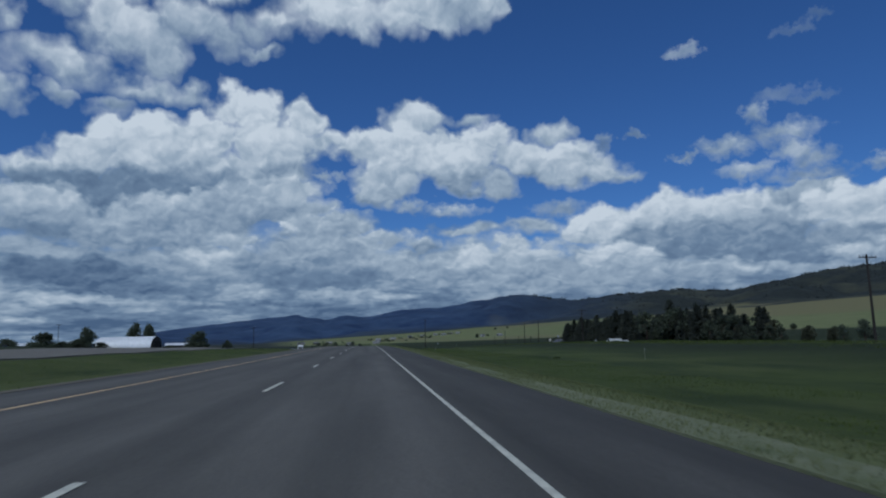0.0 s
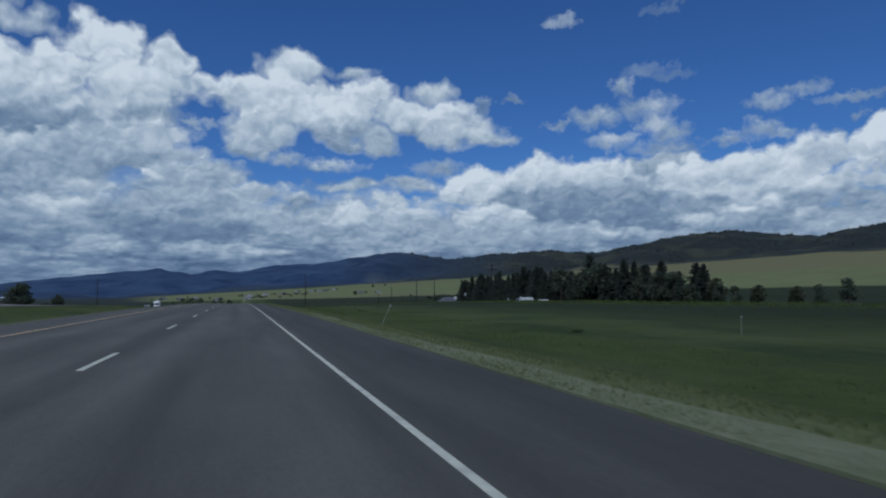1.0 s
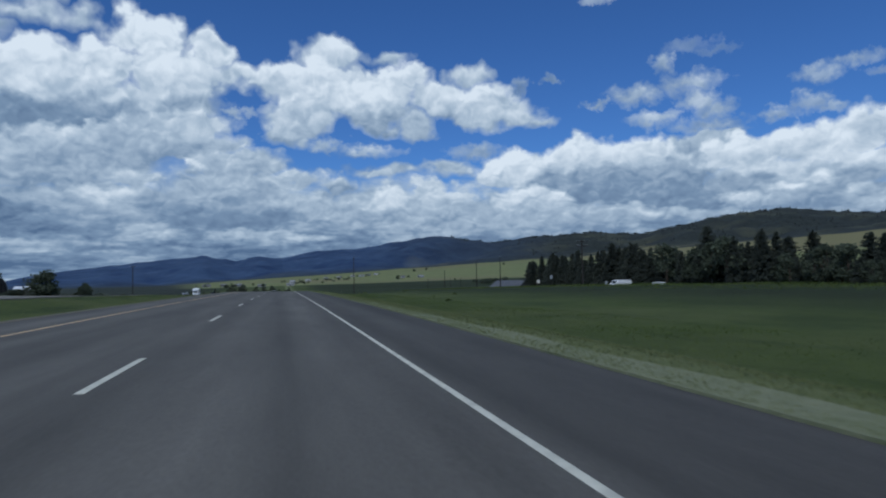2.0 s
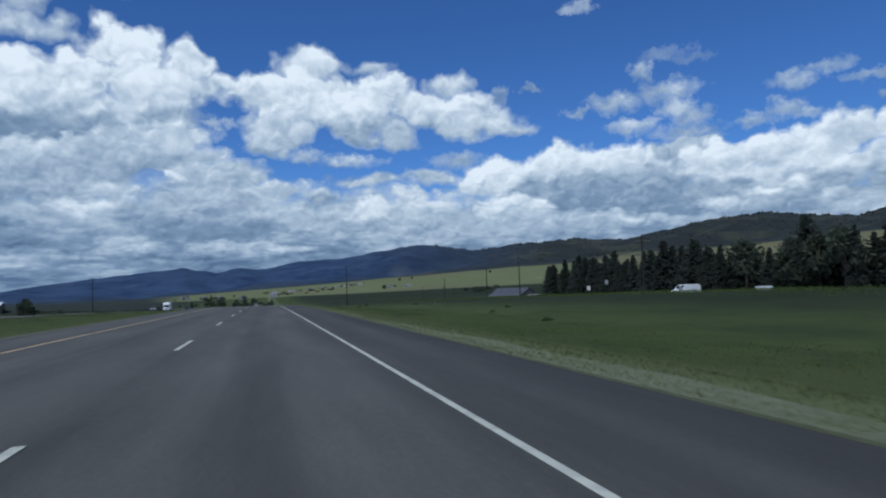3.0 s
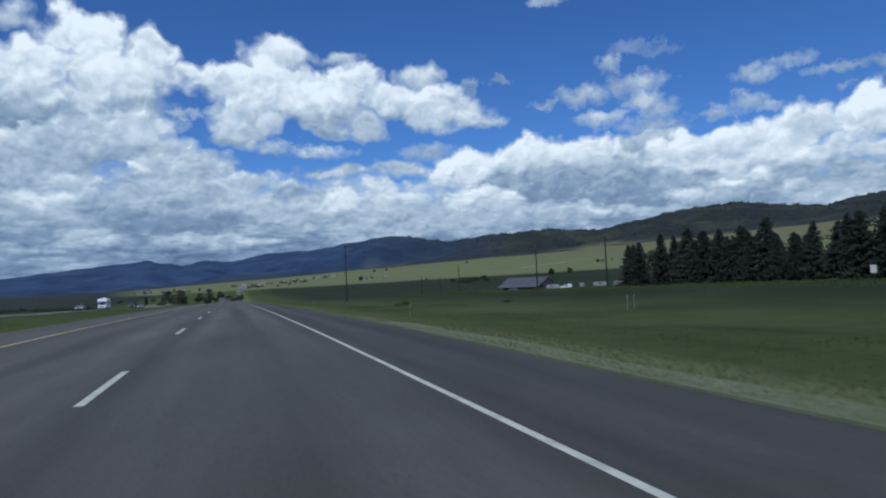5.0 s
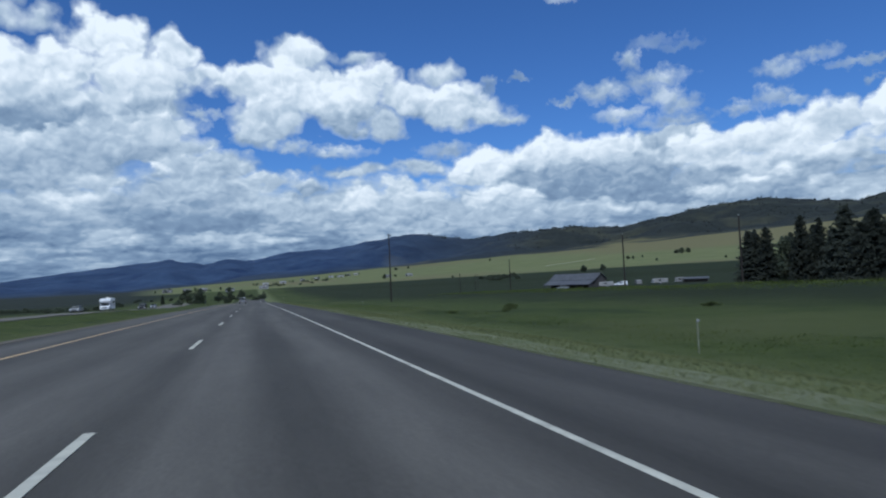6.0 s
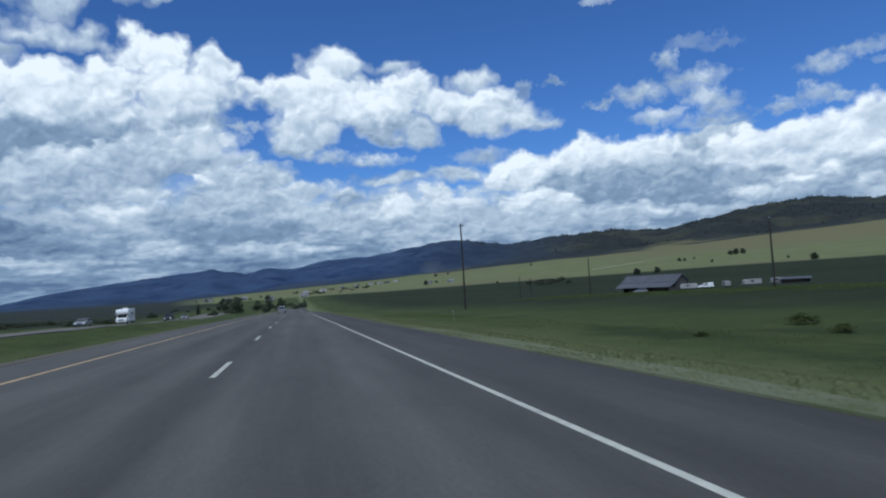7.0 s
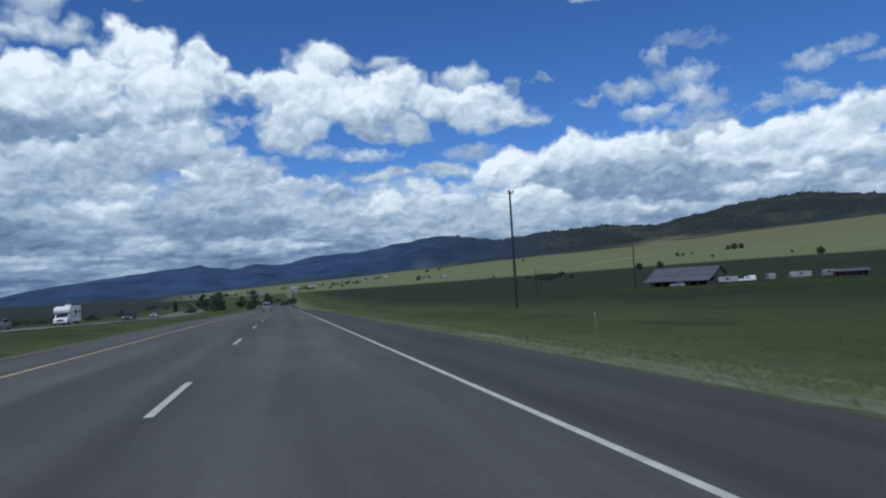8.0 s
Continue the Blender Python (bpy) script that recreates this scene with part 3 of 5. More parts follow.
def land(x, y):
    """Height of the ground, and its covers (pasture, wood, far, dry, verge, rough)."""
    x, y = np.asarray(x, float), np.asarray(y, float)
    base = np.interp(y, _ty, _tz)
    z = base - CROWN * np.clip(x, -9.4, 2.4)
    # the road lies in a shallow bed; ditches beside it
    inside = step(x, -9.6, -9.3) * (1 - step(x, 2.25, 2.35))
    z = z - 0.22 * inside
    right = x - 2.35
    z = z - 0.10 * step(right, 0, 1.0) - 0.95 * step(right, 0.9, 7) + 0.80 * step(right, 20, 46) - 1.10 * step(right, 52, 60)
    left = -9.4 - x
    z = z - 0.15 * step(left, 0, 1.2) - 1.0 * step(left, 1, 7) + (0.98 - 0.08 * step(y, 150, 230)) * step(left, 9, 19) + (0.75 - 0.75 * step(y, 90, 210)) * step(left, 17, 34)
    z = z + 0.10 * waves(x, y, 26, 3) * step(np.abs(x + 3.5), 9, 20)
    z = z + 0.35 * waves(x, y, 120, 4) * step(np.abs(x + 3.5), 60, 160)
    z = z + (2.07 + 0.83 * step(y, 90, 210)) * step(-x, 45, 130) * (1 - step(y, 380, 520)) * step(y, -50, 150)
    r = np.hypot(x, y - 115.0)
    az = np.degrees(np.arctan2(x, y - 115.0))
    z = z + 2.2 * step(r, 480, 900) * step(az, 5, 40)
    # pasture rises to the foot of the wooded hills
    top = np.clip(0.053 * (az + 7.5), -0.15, 3.2) * (1 - step(np.abs(az - 20), 60, 120) * 0.6)
    z_top = 2500 * np.tan(np.radians(top))
    s = np.clip((r - 650) / 1850, 0, 1)
    z_field = -7.3 + 2.2 * step(az, 5, 40) + (z_top + 5.0) * s ** 1.25
    z = np.where(r > 650, z_field, z)
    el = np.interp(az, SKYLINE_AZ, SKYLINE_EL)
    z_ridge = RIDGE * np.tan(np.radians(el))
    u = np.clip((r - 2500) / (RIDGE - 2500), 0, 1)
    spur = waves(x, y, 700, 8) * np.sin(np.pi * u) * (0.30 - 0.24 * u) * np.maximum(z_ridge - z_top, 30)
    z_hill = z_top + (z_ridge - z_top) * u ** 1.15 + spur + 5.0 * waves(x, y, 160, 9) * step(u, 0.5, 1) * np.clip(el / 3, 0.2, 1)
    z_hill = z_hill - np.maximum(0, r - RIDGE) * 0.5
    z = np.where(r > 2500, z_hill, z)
    pasture = step(r, 760, 960) * step(az, -12, -6)
    wood = step(r + 330 * waves(x, y, 1100, 11) + 110 * waves(x, y, 330, 12), 2260, 2620)
    wood = np.maximum(wood, 0.62 * (1 - step(az, -9, -5)) * step(r, 330, 560))
    # far: how much painted haze blue the hills take, by azimuth and distance
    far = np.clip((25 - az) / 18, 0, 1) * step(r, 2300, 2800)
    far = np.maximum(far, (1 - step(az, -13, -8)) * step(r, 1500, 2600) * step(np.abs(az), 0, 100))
    dry = step(az + (r - 1500) * 0.012, 28, 38) * step(r, 1150, 1700)
    # verge: paler grass beside the shoulder, spreading wider from y 110 to 210
    verge = (1 - step(x, 2.6, 7.0 + 7.0 * step(y, 110, 210))) * step(x, 2.0, 2.3)
    verge = np.maximum(verge, 0.55 * step(-x, 11.5, 12.5) * (1 - step(-x, 14, 24)))
    # rough: where the darker field colour with its painted shade lies
    rough = np.maximum(step(x, 14, 42), step(-x, 45, 80)) * 0.9
    return z, pasture, wood, far, dry, verge, rough


def ground_z(x, y):
    return float(land(np.array([x]), np.array([y]))[0][0])


def grid_lines(near, fine_step, limit, coarse):
    out, v, s = [], near, fine_step
    while v < limit:
        out.append(v)
        s = min(s * 1.14, coarse)
        v += s
    return out + [limit]


# ---------------------------------------------------------------- mesh helpers


def mesh_object(name, verts, faces, mat, parent=None, label="", smooth=False):
    me = bpy.data.meshes.new(name)
    me.from_pydata([tuple(v) for v in verts], [], [tuple(f) for f in faces])
    me.materials.append(mat)
    if smooth:
        me.shade_smooth()
    ob = new(name, me)
    if parent:
        ob.parent = parent
    if label:
        ob["label"] = label
    return ob


def part(name, bm, mat, parent=None, label=""):
    bmesh.ops.recalc_face_normals(bm, faces=bm.faces)
    me = bpy.data.meshes.new(name)
    bm.to_mesh(me)
    bm.free()
    me.materials.append(mat)
    ob = new(name, me)
    if parent:
        ob.parent = parent
    if label:
        ob["label"] = label
    return ob


def thing(name, x, y, z, turn, label, category, group=""):
    ob = new(name)
    ob.matrix_basis = pose(x, y, z, 0, 0, turn)
    return tagged(ob, label, category, group)


def add_box(bm, cx, cy, cz, sx, sy, sz, bevel=0.0, turn=None):
    m = Matrix.Translation((cx, cy, cz)) @ (turn or Matrix.Identity(4)) @ Matrix.Diagonal((sx, sy, sz, 1))
    made = bmesh.ops.create_cube(bm, size=1.0, matrix=m)["verts"]
    if bevel:
        edges = list({e for v in made for e in v.link_edges})
        bmesh.ops.bevel(bm, geom=edges, offset=bevel, segments=2, affect="EDGES", profile=0.6)


def box(*size, bevel=0.0, turn=None):
    bm = bmesh.new()
    add_box(bm, *size, bevel=bevel, turn=turn)
    return bm


def rod(p, q, r1, r2, sides=10):
    bm = bmesh.new()
    add_rod(bm, p, q, r1, r2, sides)
    return bm


def add_rod(bm, p, q, r1, r2, sides=10):
    p, q = Vector(p), Vector(q)
    m = Matrix.Translation((p + q) / 2) @ (q - p).to_track_quat("Z", "Y").to_matrix().to_4x4()
    bmesh.ops.create_cone(bm, cap_ends=True, segments=sides, radius1=r1, radius2=r2, depth=(q - p).length, matrix=m)


def extruded(profile, half, bevel=0.05, inset=0.0):
    """A side profile of (y, z) points made solid across x; the upper points draw in by inset."""
    bm = bmesh.new()
    zmax = max(z for _, z in profile)
    zmid = 0.5 * zmax
    rings = []
    for side in (-1, 1):
        rings.append([bm.verts.new((side * (half - inset * max(0, (z - zmid) / (zmax - zmid))), y, z)) for y, z in profile])
    n = len(profile)
    for i in range(n):
        j = (i + 1) % n
        bm.faces.new((rings[0][i], rings[0][j], rings[1][j], rings[1][i]))
    bm.faces.new(rings[0])
    bm.faces.new(list(reversed(rings[1])))
    if bevel:
        bmesh.ops.bevel(bm, geom=list(bm.edges), offset=bevel, segments=2, affect="EDGES", profile=0.6)
    return bm


def ribbon(name, xs, ys, lift, mat, cross, parent=None, label="", skirt=0.3, width=None, z_of=None):
    """A strip along the road between two lines; xs(y) gives its left and right edge."""
    verts, faces = [], []
    for y in ys:
        a, b = xs(y)
        row = [a + (b - a) * k / cross for k in range(cross + 1)]
        zs = [float(z_of(x, y)) + lift for x in row]
        verts.append((a - 0.02, y, zs[0] - skirt))
        verts += [(x, y, z) for x, z in zip(row, zs)]
        verts.append((b + 0.02, y, zs[-1] - skirt))
    w = cross + 3
    for i in range(len(ys) - 1):
        for k in range(w - 1):
            a = i * w + k
            faces.append((a, a + 1, a + w + 1, a + w))
    return mesh_object(name, verts, faces, mat, parent, label, smooth=False)


# ---------------------------------------------------------------- ground and roads


def build_ground():
    right = [2.25, 2.35, 2.6, 3.0, 3.35] + [v for v in grid_lines(4.2, 0.9, 4600, 26)]
    left = [-9.3, -9.6, -10.4] + [-v for v in grid_lines(11.5, 1.0, 4600, 26)]
    xs = sorted(set(left + [-6.0, -3.0, 0.0] + right))
    ys = sorted([-v for v in grid_lines(70, 12, 4600, 200)] + list(np.arange(-60, 400, 4.0)) + grid_lines(401, 4, 4600, 26))
    gx, gy = np.meshgrid(np.array(xs), np.array(ys))
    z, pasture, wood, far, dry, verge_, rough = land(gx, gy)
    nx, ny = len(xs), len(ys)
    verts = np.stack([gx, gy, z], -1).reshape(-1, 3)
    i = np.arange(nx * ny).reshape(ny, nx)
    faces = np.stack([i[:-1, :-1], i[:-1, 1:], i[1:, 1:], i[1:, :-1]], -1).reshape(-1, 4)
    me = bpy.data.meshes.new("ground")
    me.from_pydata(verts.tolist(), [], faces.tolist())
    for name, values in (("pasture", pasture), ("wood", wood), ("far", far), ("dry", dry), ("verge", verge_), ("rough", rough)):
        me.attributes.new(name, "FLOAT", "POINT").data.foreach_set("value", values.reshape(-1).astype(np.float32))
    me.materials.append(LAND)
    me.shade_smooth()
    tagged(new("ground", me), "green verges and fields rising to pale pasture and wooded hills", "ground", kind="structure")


build_ground()
ROAD_YS = list(np.arange(-60.0, 521.0, 4.0))
road = ribbon("road", lambda y: (-9.2, 2.28), ROAD_YS, 0.0, ASPHALT, 1, z_of=road_z)
tagged(road, "grey asphalt carriageway with two lanes and paved shoulders", "road", kind="structure")
opposite = ribbon("road_opposite", lambda y: (opposite_x(y) - 6.0, opposite_x(y) + 6.0), list(np.arange(-60.0, 521.0, 6.0)), 0.12, OLD_ASPHALT, 6, z_of=ground_z)
tagged(opposite, "pale grey asphalt carriageway for oncoming traffic", "road", kind="structure")
frontage = ribbon("road_frontage", lambda y: (frontage_x(y) - 3.2, frontage_x(y) + 3.2), list(np.arange(-20.0, 275.0, 6.0)), 0.06, OLD_ASPHALT, 2, z_of=ground_z)
tagged(frontage, "narrow grey frontage road beside the field", "road", kind="structure")
verge = ribbon("verge", lambda y: (2.30, 3.3 + 0.12 * math.sin(y * 0.21) + 0.09 * math.sin(y * 0.83)), list(np.arange(-60.0, 450.0, 1.5)), 0.03, VERGE, 3, skirt=0.15,
               z_of=lambda x, y: ground_z(max(x, 2.36), y))
tagged(verge, "strip of short dry grass along the paved shoulder", "verge", kind="structure")
shoulder = ribbon("gravel_shoulder", lambda y: (-13.8 + 0.35 * math.sin(y * 0.17) + 0.2 * math.sin(y * 0.71), -9.22), list(np.arange(-60.0, 450.0, 2.0)), 0.02, GRAVEL, 8, skirt=0.04,
                  z_of=lambda x, y: ground_z(min(x, -9.62), y))
tagged(shoulder, "brown gravel strip along the median", "shoulder", kind="structure")

ribbon("edge_line", lambda y: (-0.021, 0.021), ROAD_YS, 0.005, WHITE_LINE, 1, road, "worn white edge line", skirt=0.004, z_of=road_z)
ribbon("edge_line", lambda y: (-7.415, -7.345), ROAD_YS, 0.005, YELLOW_LINE, 1, road, "faded yellow edge line", skirt=0.004, z_of=road_z)
dash_mesh = bpy.data.meshes.new("lane_dash")
_bm = box(0, 1.525, 0.003, 0.10, 3.05, 0.006)
_bm.to_mesh(dash_mesh)
_bm.free()
dash_mesh.materials.append(WHITE_LINE)
for n in range(-3, 40):
    y0 = 14.77 + 12.19 * n
    if y0 > 500:
        break
    z0, z1 = float(road_z(-LANE, y0)), float(road_z(-LANE, y0 + 3.05))
    d = new("lane_dash", dash_mesh)
    d.parent = road
    d.matrix_basis = pose(-LANE, y0, z0 + 0.003, math.degrees(math.atan2(z1 - z0, 3.05)), math.degrees(math.atan(CROWN)), 0)


def grass_sheet(name, x0, x1, y0, y1, count, height, wide, mat, label, seed, bias=1.0, lift=0.0):
    """Many single blades, thicker near the road."""
    r = np.random.RandomState(seed)
    u = r.rand(count) ** bias
    x = x0 + (x1 - x0) * u
    y = r.uniform(y0, y1, count)
    clump = 0.5 + 0.3 * waves(x, y, 9, seed + 1) + 0.3 * waves(x, y, 31, seed + 2)
    z = land(x, y)[0] + lift
    h = height * (0.45 + 0.75 * r.rand(count)) * np.clip(0.6 + clump, 0.4, 1.5)
    a = r.uniform(0, 2 * math.pi, count)
    lean = r.normal(0, 1.3, (count, 2)) * h[:, None]
    w = wide * (0.6 + 0.8 * r.rand(count))
    base1 = np.stack([x - w * np.cos(a), y - w * np.sin(a), z - 0.02], -1)
    base2 = np.stack([x + w * np.cos(a), y + w * np.sin(a), z - 0.02], -1)
    tip = np.stack([x + lean[:, 0], y + lean[:, 1], z + h], -1)
    verts = np.stack([base1, base2, tip], 1).reshape(-1, 3)
    faces = np.arange(count * 3).reshape(-1, 3)
    ob = mesh_object(name, verts.tolist(), faces.tolist(), mat)
    short = np.repeat(land(x, y)[5], 3).astype(np.float32)
    ob.data.attributes.new("verge", "FLOAT", "POINT").data.foreach_set("value", short)
    tagged(ob, label, "grass", kind="stuff")


grass_sheet("grass", 3.3, 16.0, -2, 300, 130000, 0.05, 0.017, GRASS_BLADE, "dense green roadside grass", 21, 1.2)
grass_sheet("tall_grass", 40.0, 64.0, 20, 330, 45000, 0.20, 0.035, GRASS_BLADE, "tall uneven green grass across the field", 22, 0.8)
grass_sheet("grass", -11.2, -28.0, 5, 330, 60000, 0.10, 0.016, GRASS_BLADE, "green grass on the median", 23, 1.2)
grass_sheet("dry_grass", 2.30, 7.5, -2, 300, 110000, 0.055, 0.012, DRY_BLADE, "short pale dry grass beside the shoulder", 25, 2.0, 0.02)


# ---------------------------------------------------------------- trees


def conifer_meshes(seed, height, radius):
    """Trunk and ragged drooping boughs, a few hundred small pieces."""
    r = random.Random(seed)
    bm = bmesh.new()
    add_rod(bm, (0, 0, -0.3), (0, 0, height * 0.95), 0.022 * height, 0.01, 7)
    trunk = bpy.data.meshes.new("trunk")
    bm.to_mesh(trunk)
    bm.free()
    trunk.materials.append(BARK)
    verts, faces = [], []
    z = height * 0.03
    while z < height:
        f = 1 - z / height
        reach = radius * (f ** 0.6) * (0.75 + 0.5 * r.random()) + 0.15
        for k in range(9 if f > 0.3 else 6):
            zb = z + r.uniform(-0.035, 0.035) * height
            a = r.uniform(0, 2 * math.pi)
            ln = reach * r.uniform(0.65, 1.15)
            droop = ln * r.uniform(0.05, 0.45) - 0.25 * ln
            c, s = math.cos(a), math.sin(a)
            for j in range(7):
                t0 = ln * (j + 0.3) / 7
                wd = (0.33 - 0.03 * j) * (0.35 + 0.65 * f) * r.uniform(0.8, 1.5) + 0.12
                cx, cy, cz = c * t0, s * t0, max(0.1, zb - droop * t0 / ln) + r.uniform(-0.12, 0.12)
                aa = a + r.uniform(-0.9, 0.9)
                tilt = r.uniform(-0.6, 0.5)
                ux, uy = math.cos(aa), math.sin(aa)
                vx, vy = -uy, ux
                i = len(verts)
                verts += [(cx - vx * wd * 0.5, cy - vy * wd * 0.5, cz - 0.06), (cx + vx * wd * 0.5, cy + vy * wd * 0.5, cz - 0.06),
                          (cx + ux * wd * 0.9 + vx * 0.1, cy + uy * wd * 0.9 + vy * 0.1, cz + tilt * wd),
                          (cx + ux * 0.1, cy + uy * 0.1, cz + wd * r.uniform(0.5, 1.2))]
                faces += [(i, i + 1, i + 2), (i, i + 2, i + 3), (i + 1, i + 3, i + 2)]
        z += height * 0.026 * r.uniform(0.6, 1.4)
    i = len(verts)
    verts += [(-0.1, 0, height * 0.93), (0.1, 0.05, height * 0.93), (0, -0.1, height * 0.93), (0, 0, height * 1.03)]
    faces += [(i, i + 1, i + 3), (i + 1, i + 2, i + 3), (i + 2, i, i + 3)]
    crown = bpy.data.meshes.new("crown")
    crown.from_pydata(verts, [], faces)
    crown.materials.append(NEEDLE)
    return trunk, crown


def broadleaf_meshes(seed, height, radius, mat, low=0.25, lumps=16, leaves=70):
    """Tapered trunk, limbs, and leaf sprays in uneven lumps with gaps."""
    r = random.Random(seed)
    bm = bmesh.new()
    top = height * 0.55
    add_rod(bm, (0, 0, -0.3), (0, 0, top), 0.03 * height, 0.015 * height, 8)
    centres = []
    for k in range(lumps):
        a, f = r.uniform(0, 2 * math.pi), r.random()
        zz = height * (low + (0.93 - low) * f)
        rr = radius * math.sqrt(max(0.05, 1 - (2 * f - 0.85) ** 2)) * r.uniform(0.25, 0.8)
        c = Vector((rr * math.cos(a), rr * math.sin(a), zz))
        centres.append(c)
        if k % 2 == 0:
            add_rod(bm, (0, 0, min(top, zz * 0.6)), c, 0.010 * height, 0.004 * height, 5)
    trunk = bpy.data.meshes.new("trunk")
    bm.to_mesh(trunk)
    bm.free()
    trunk.materials.append(BARK)
    verts, faces = [], []
    for c in centres:
        size = radius * r.uniform(0.28, 0.5)
        for _ in range(leaves):
            d = Vector((r.gauss(0, 1), r.gauss(0, 1), r.gauss(0, 0.8))).normalized() * size * r.random() ** 0.4
            p = c + d
            s = 0.05 * radius * r.uniform(0.7, 1.8) + 0.05
            u = Vector((r.gauss(0, 1), r.gauss(0, 1), r.gauss(0, 1))).normalized() * s
            v = Vector((r.gauss(0, 1), r.gauss(0, 1), r.gauss(0, 1))).normalized() * s
            i = len(verts)
            verts += [tuple(p - u), tuple(p + v), tuple(p + u), tuple(p - v)]
            faces.append((i, i + 1, i + 2, i + 3))
    crown = bpy.data.meshes.new("crown")
    crown.from_pydata(verts, [], faces)
    crown.materials.append(mat)
    return trunk, crown


def plant(name, meshes, x, y, height_scale, wide, turn, label, category, group="", sink=0.1):
    ob = new(name)
    ob.matrix_basis = Matrix.Translation((x, y, ground_z(x, y) - sink)) @ Matrix.Rotation(radians(turn), 4, "Z") @ Matrix.Diagonal((wide, wide, height_scale, 1))
    tagged(ob, label, category, group)
    for nm, me in zip(("trunk", "crown"), meshes):
        o = new(nm, me)
        o.parent = ob
    return ob


CONIFERS = [conifer_meshes(31 + k, 9.0, rad) for k, rad in enumerate((1.6, 1.9, 2.2, 1.4, 2.5))]
BROAD = [broadleaf_meshes(51 + k, 7.0, 2.7, LEAF) for k in range(3)]
SHRUB = [broadleaf_meshes(61 + k, 2.6, 1.9, LEAF, low=0.1, lumps=12, leaves=60) for k in range(2)]
BUSHY = [broadleaf_meshes(81 + k, 5.5, 3.2, LEAF, low=0.06, lumps=26, leaves=80) for k in range(2)]
BRUSH = [broadleaf_meshes(91 + k, 2.6, 1.9, BRUSH_LEAF, low=0.02, lumps=14, leaves=45) for k in range(2)]
PALE = [broadleaf_meshes(71, 4.5, 2.4, PALE_LEAF, low=0.12)]
rt = random.Random(5)

# row of conifers past the frontage road, thick at its far end, open at its near end
y = 264.0
while y > 92.0:
    if not (171.5 < y < 173.5 or 120 < y < 126 or 103 < y < 112):
        tall = 8.4 + 0.9 * math.sin(y * 0.17) + rt.uniform(-1.5, 1.6)
        if rt.random() < 0.12:
            tall += 1.8
        if y < 148:
            tall = rt.uniform(3.8, 6.6) if y > 124 else rt.uniform(3.0, 4.6)
        x = frontage_x(y) + 11.0 + rt.uniform(-1.6, 2.4)
        if (y < 148 and rt.random() < 0.6) or rt.random() < 0.12:
            plant("tree", BROAD[rt.randrange(3)], x, y, tall / 7.0, tall / 6.6, rt.uniform(0, 360), "dark leafy tree beside the frontage road", "tree", "trees along the frontage road")
        else:
            plant("conifer", CONIFERS[rt.randrange(5)], x, y, tall / 9.0, rt.uniform(0.9, 1.5) * tall / 9.0 + 0.12, rt.uniform(0, 360),
                  "dark green conifer in the windbreak row", "tree", "trees along the frontage road")
    y -= rt.uniform(1.0, 2.2) if y > 124 else rt.uniform(2.2, 4.6)
for y in np.arange(132, 262, 3.4):
    x = frontage_x(y) + 16.5 + rt.uniform(-1.5, 3.0)
    if not 171 < y < 175:
        tall = rt.uniform(6.5, 9.6)
        plant("conifer", CONIFERS[rt.randrange(5)], x, y, tall / 9.0, rt.uniform(1.2, 1.6) * tall / 9.0 + 0.12, rt.uniform(0, 360),
              "dark green conifer behind the windbreak row", "tree", "trees along the frontage road")
for x, y, s in ((83, 127, 1.1), (85, 119, 0.8), (82, 108, 0.7)):
    plant("pale_shrub", PALE[0], x, y, s, s, 40 * s, "pale grey-green shrub near the trees", "shrub")
for x, y, s in ((92, 84, 0.75), (97, 90, 0.7), (101, 95, 0.6), (94, 60, 0.8)):
    plant("tree", BROAD[int(x) % 3], x, y, s, s, 3 * x, "small dark tree by the field", "tree")

# low clumps of brush in the roadside grass
for x, y, s, w in ((19.0, 222.0, 0.17, 0.40), (17.0, 217.8, 0.11, 0.32), (13.4, 221.0, 0.08, 0.20), (15.6, 123.2, 0.10, 0.25), (17.8, 139.6, 0.08, 0.22), (16.3, 60.0, 0.09, 0.22),
                   (24.0, 152.0, 0.10, 0.28), (26.0, 205.0, 0.12, 0.34)):
    plant("shrub", BRUSH[int(10 * x) % 2], x, y, s, w, 29 * x, "low green clump of brush in the roadside grass", "shrub", "brush in the roadside grass", 0.03)

# trees and bushes past the oncoming carriageway
for x, y, s, w, k, lb in ((-67, 261, 1.3, 1.6, 0, "round dark bush by the farm"), (-55, 254, 0.72, 0.7, 1, "small dark bush by the farm"),
                          (-120, 345, 2.35, 1.35, 1, "tall dark tree behind the arched barn"), (-113.5, 346, 2.25, 1.2, 0, "tall dark tree behind the arched barn"),
                          (-132, 318, 1.75, 1.35, 1, "dark tree beside the arched barn"), (-142, 300, 1.3, 1.8, 0, "wide dark tree by the farm"),
                          (-124, 288, 0.7, 1.0, 1, "dark bush by the farm"), (-150, 262, 0.85, 1.3, 1, "dark bush by the farm"), (-148, 282, 0.8, 1.5, 0, "wide dark bush by the farm")):
    plant("tree", BUSHY[k], x, y, s, w, 7 * y, lb, "tree", "farm trees")
for az, r_, s, w in ((-27.6, 305, 0.5, 1.3), (-26.0, 300, 0.42, 1.5), (-24.2, 312, 0.55, 1.5), (-23.2, 300, 0.4, 1.3), (-21.6, 318, 0.5, 1.2), (-16.6, 330, 0.4, 1.4), (-15.2, 320, 0.36, 1.5), (-13.2, 335, 0.3, 1.2)):
    plant("tree", BUSHY[int(s * 100) % 2], r_ * math.sin(radians(az)), r_ * math.cos(radians(az)), s, w, 37 * az, "low dark bush among the farm buildings", "tree", "farm trees")
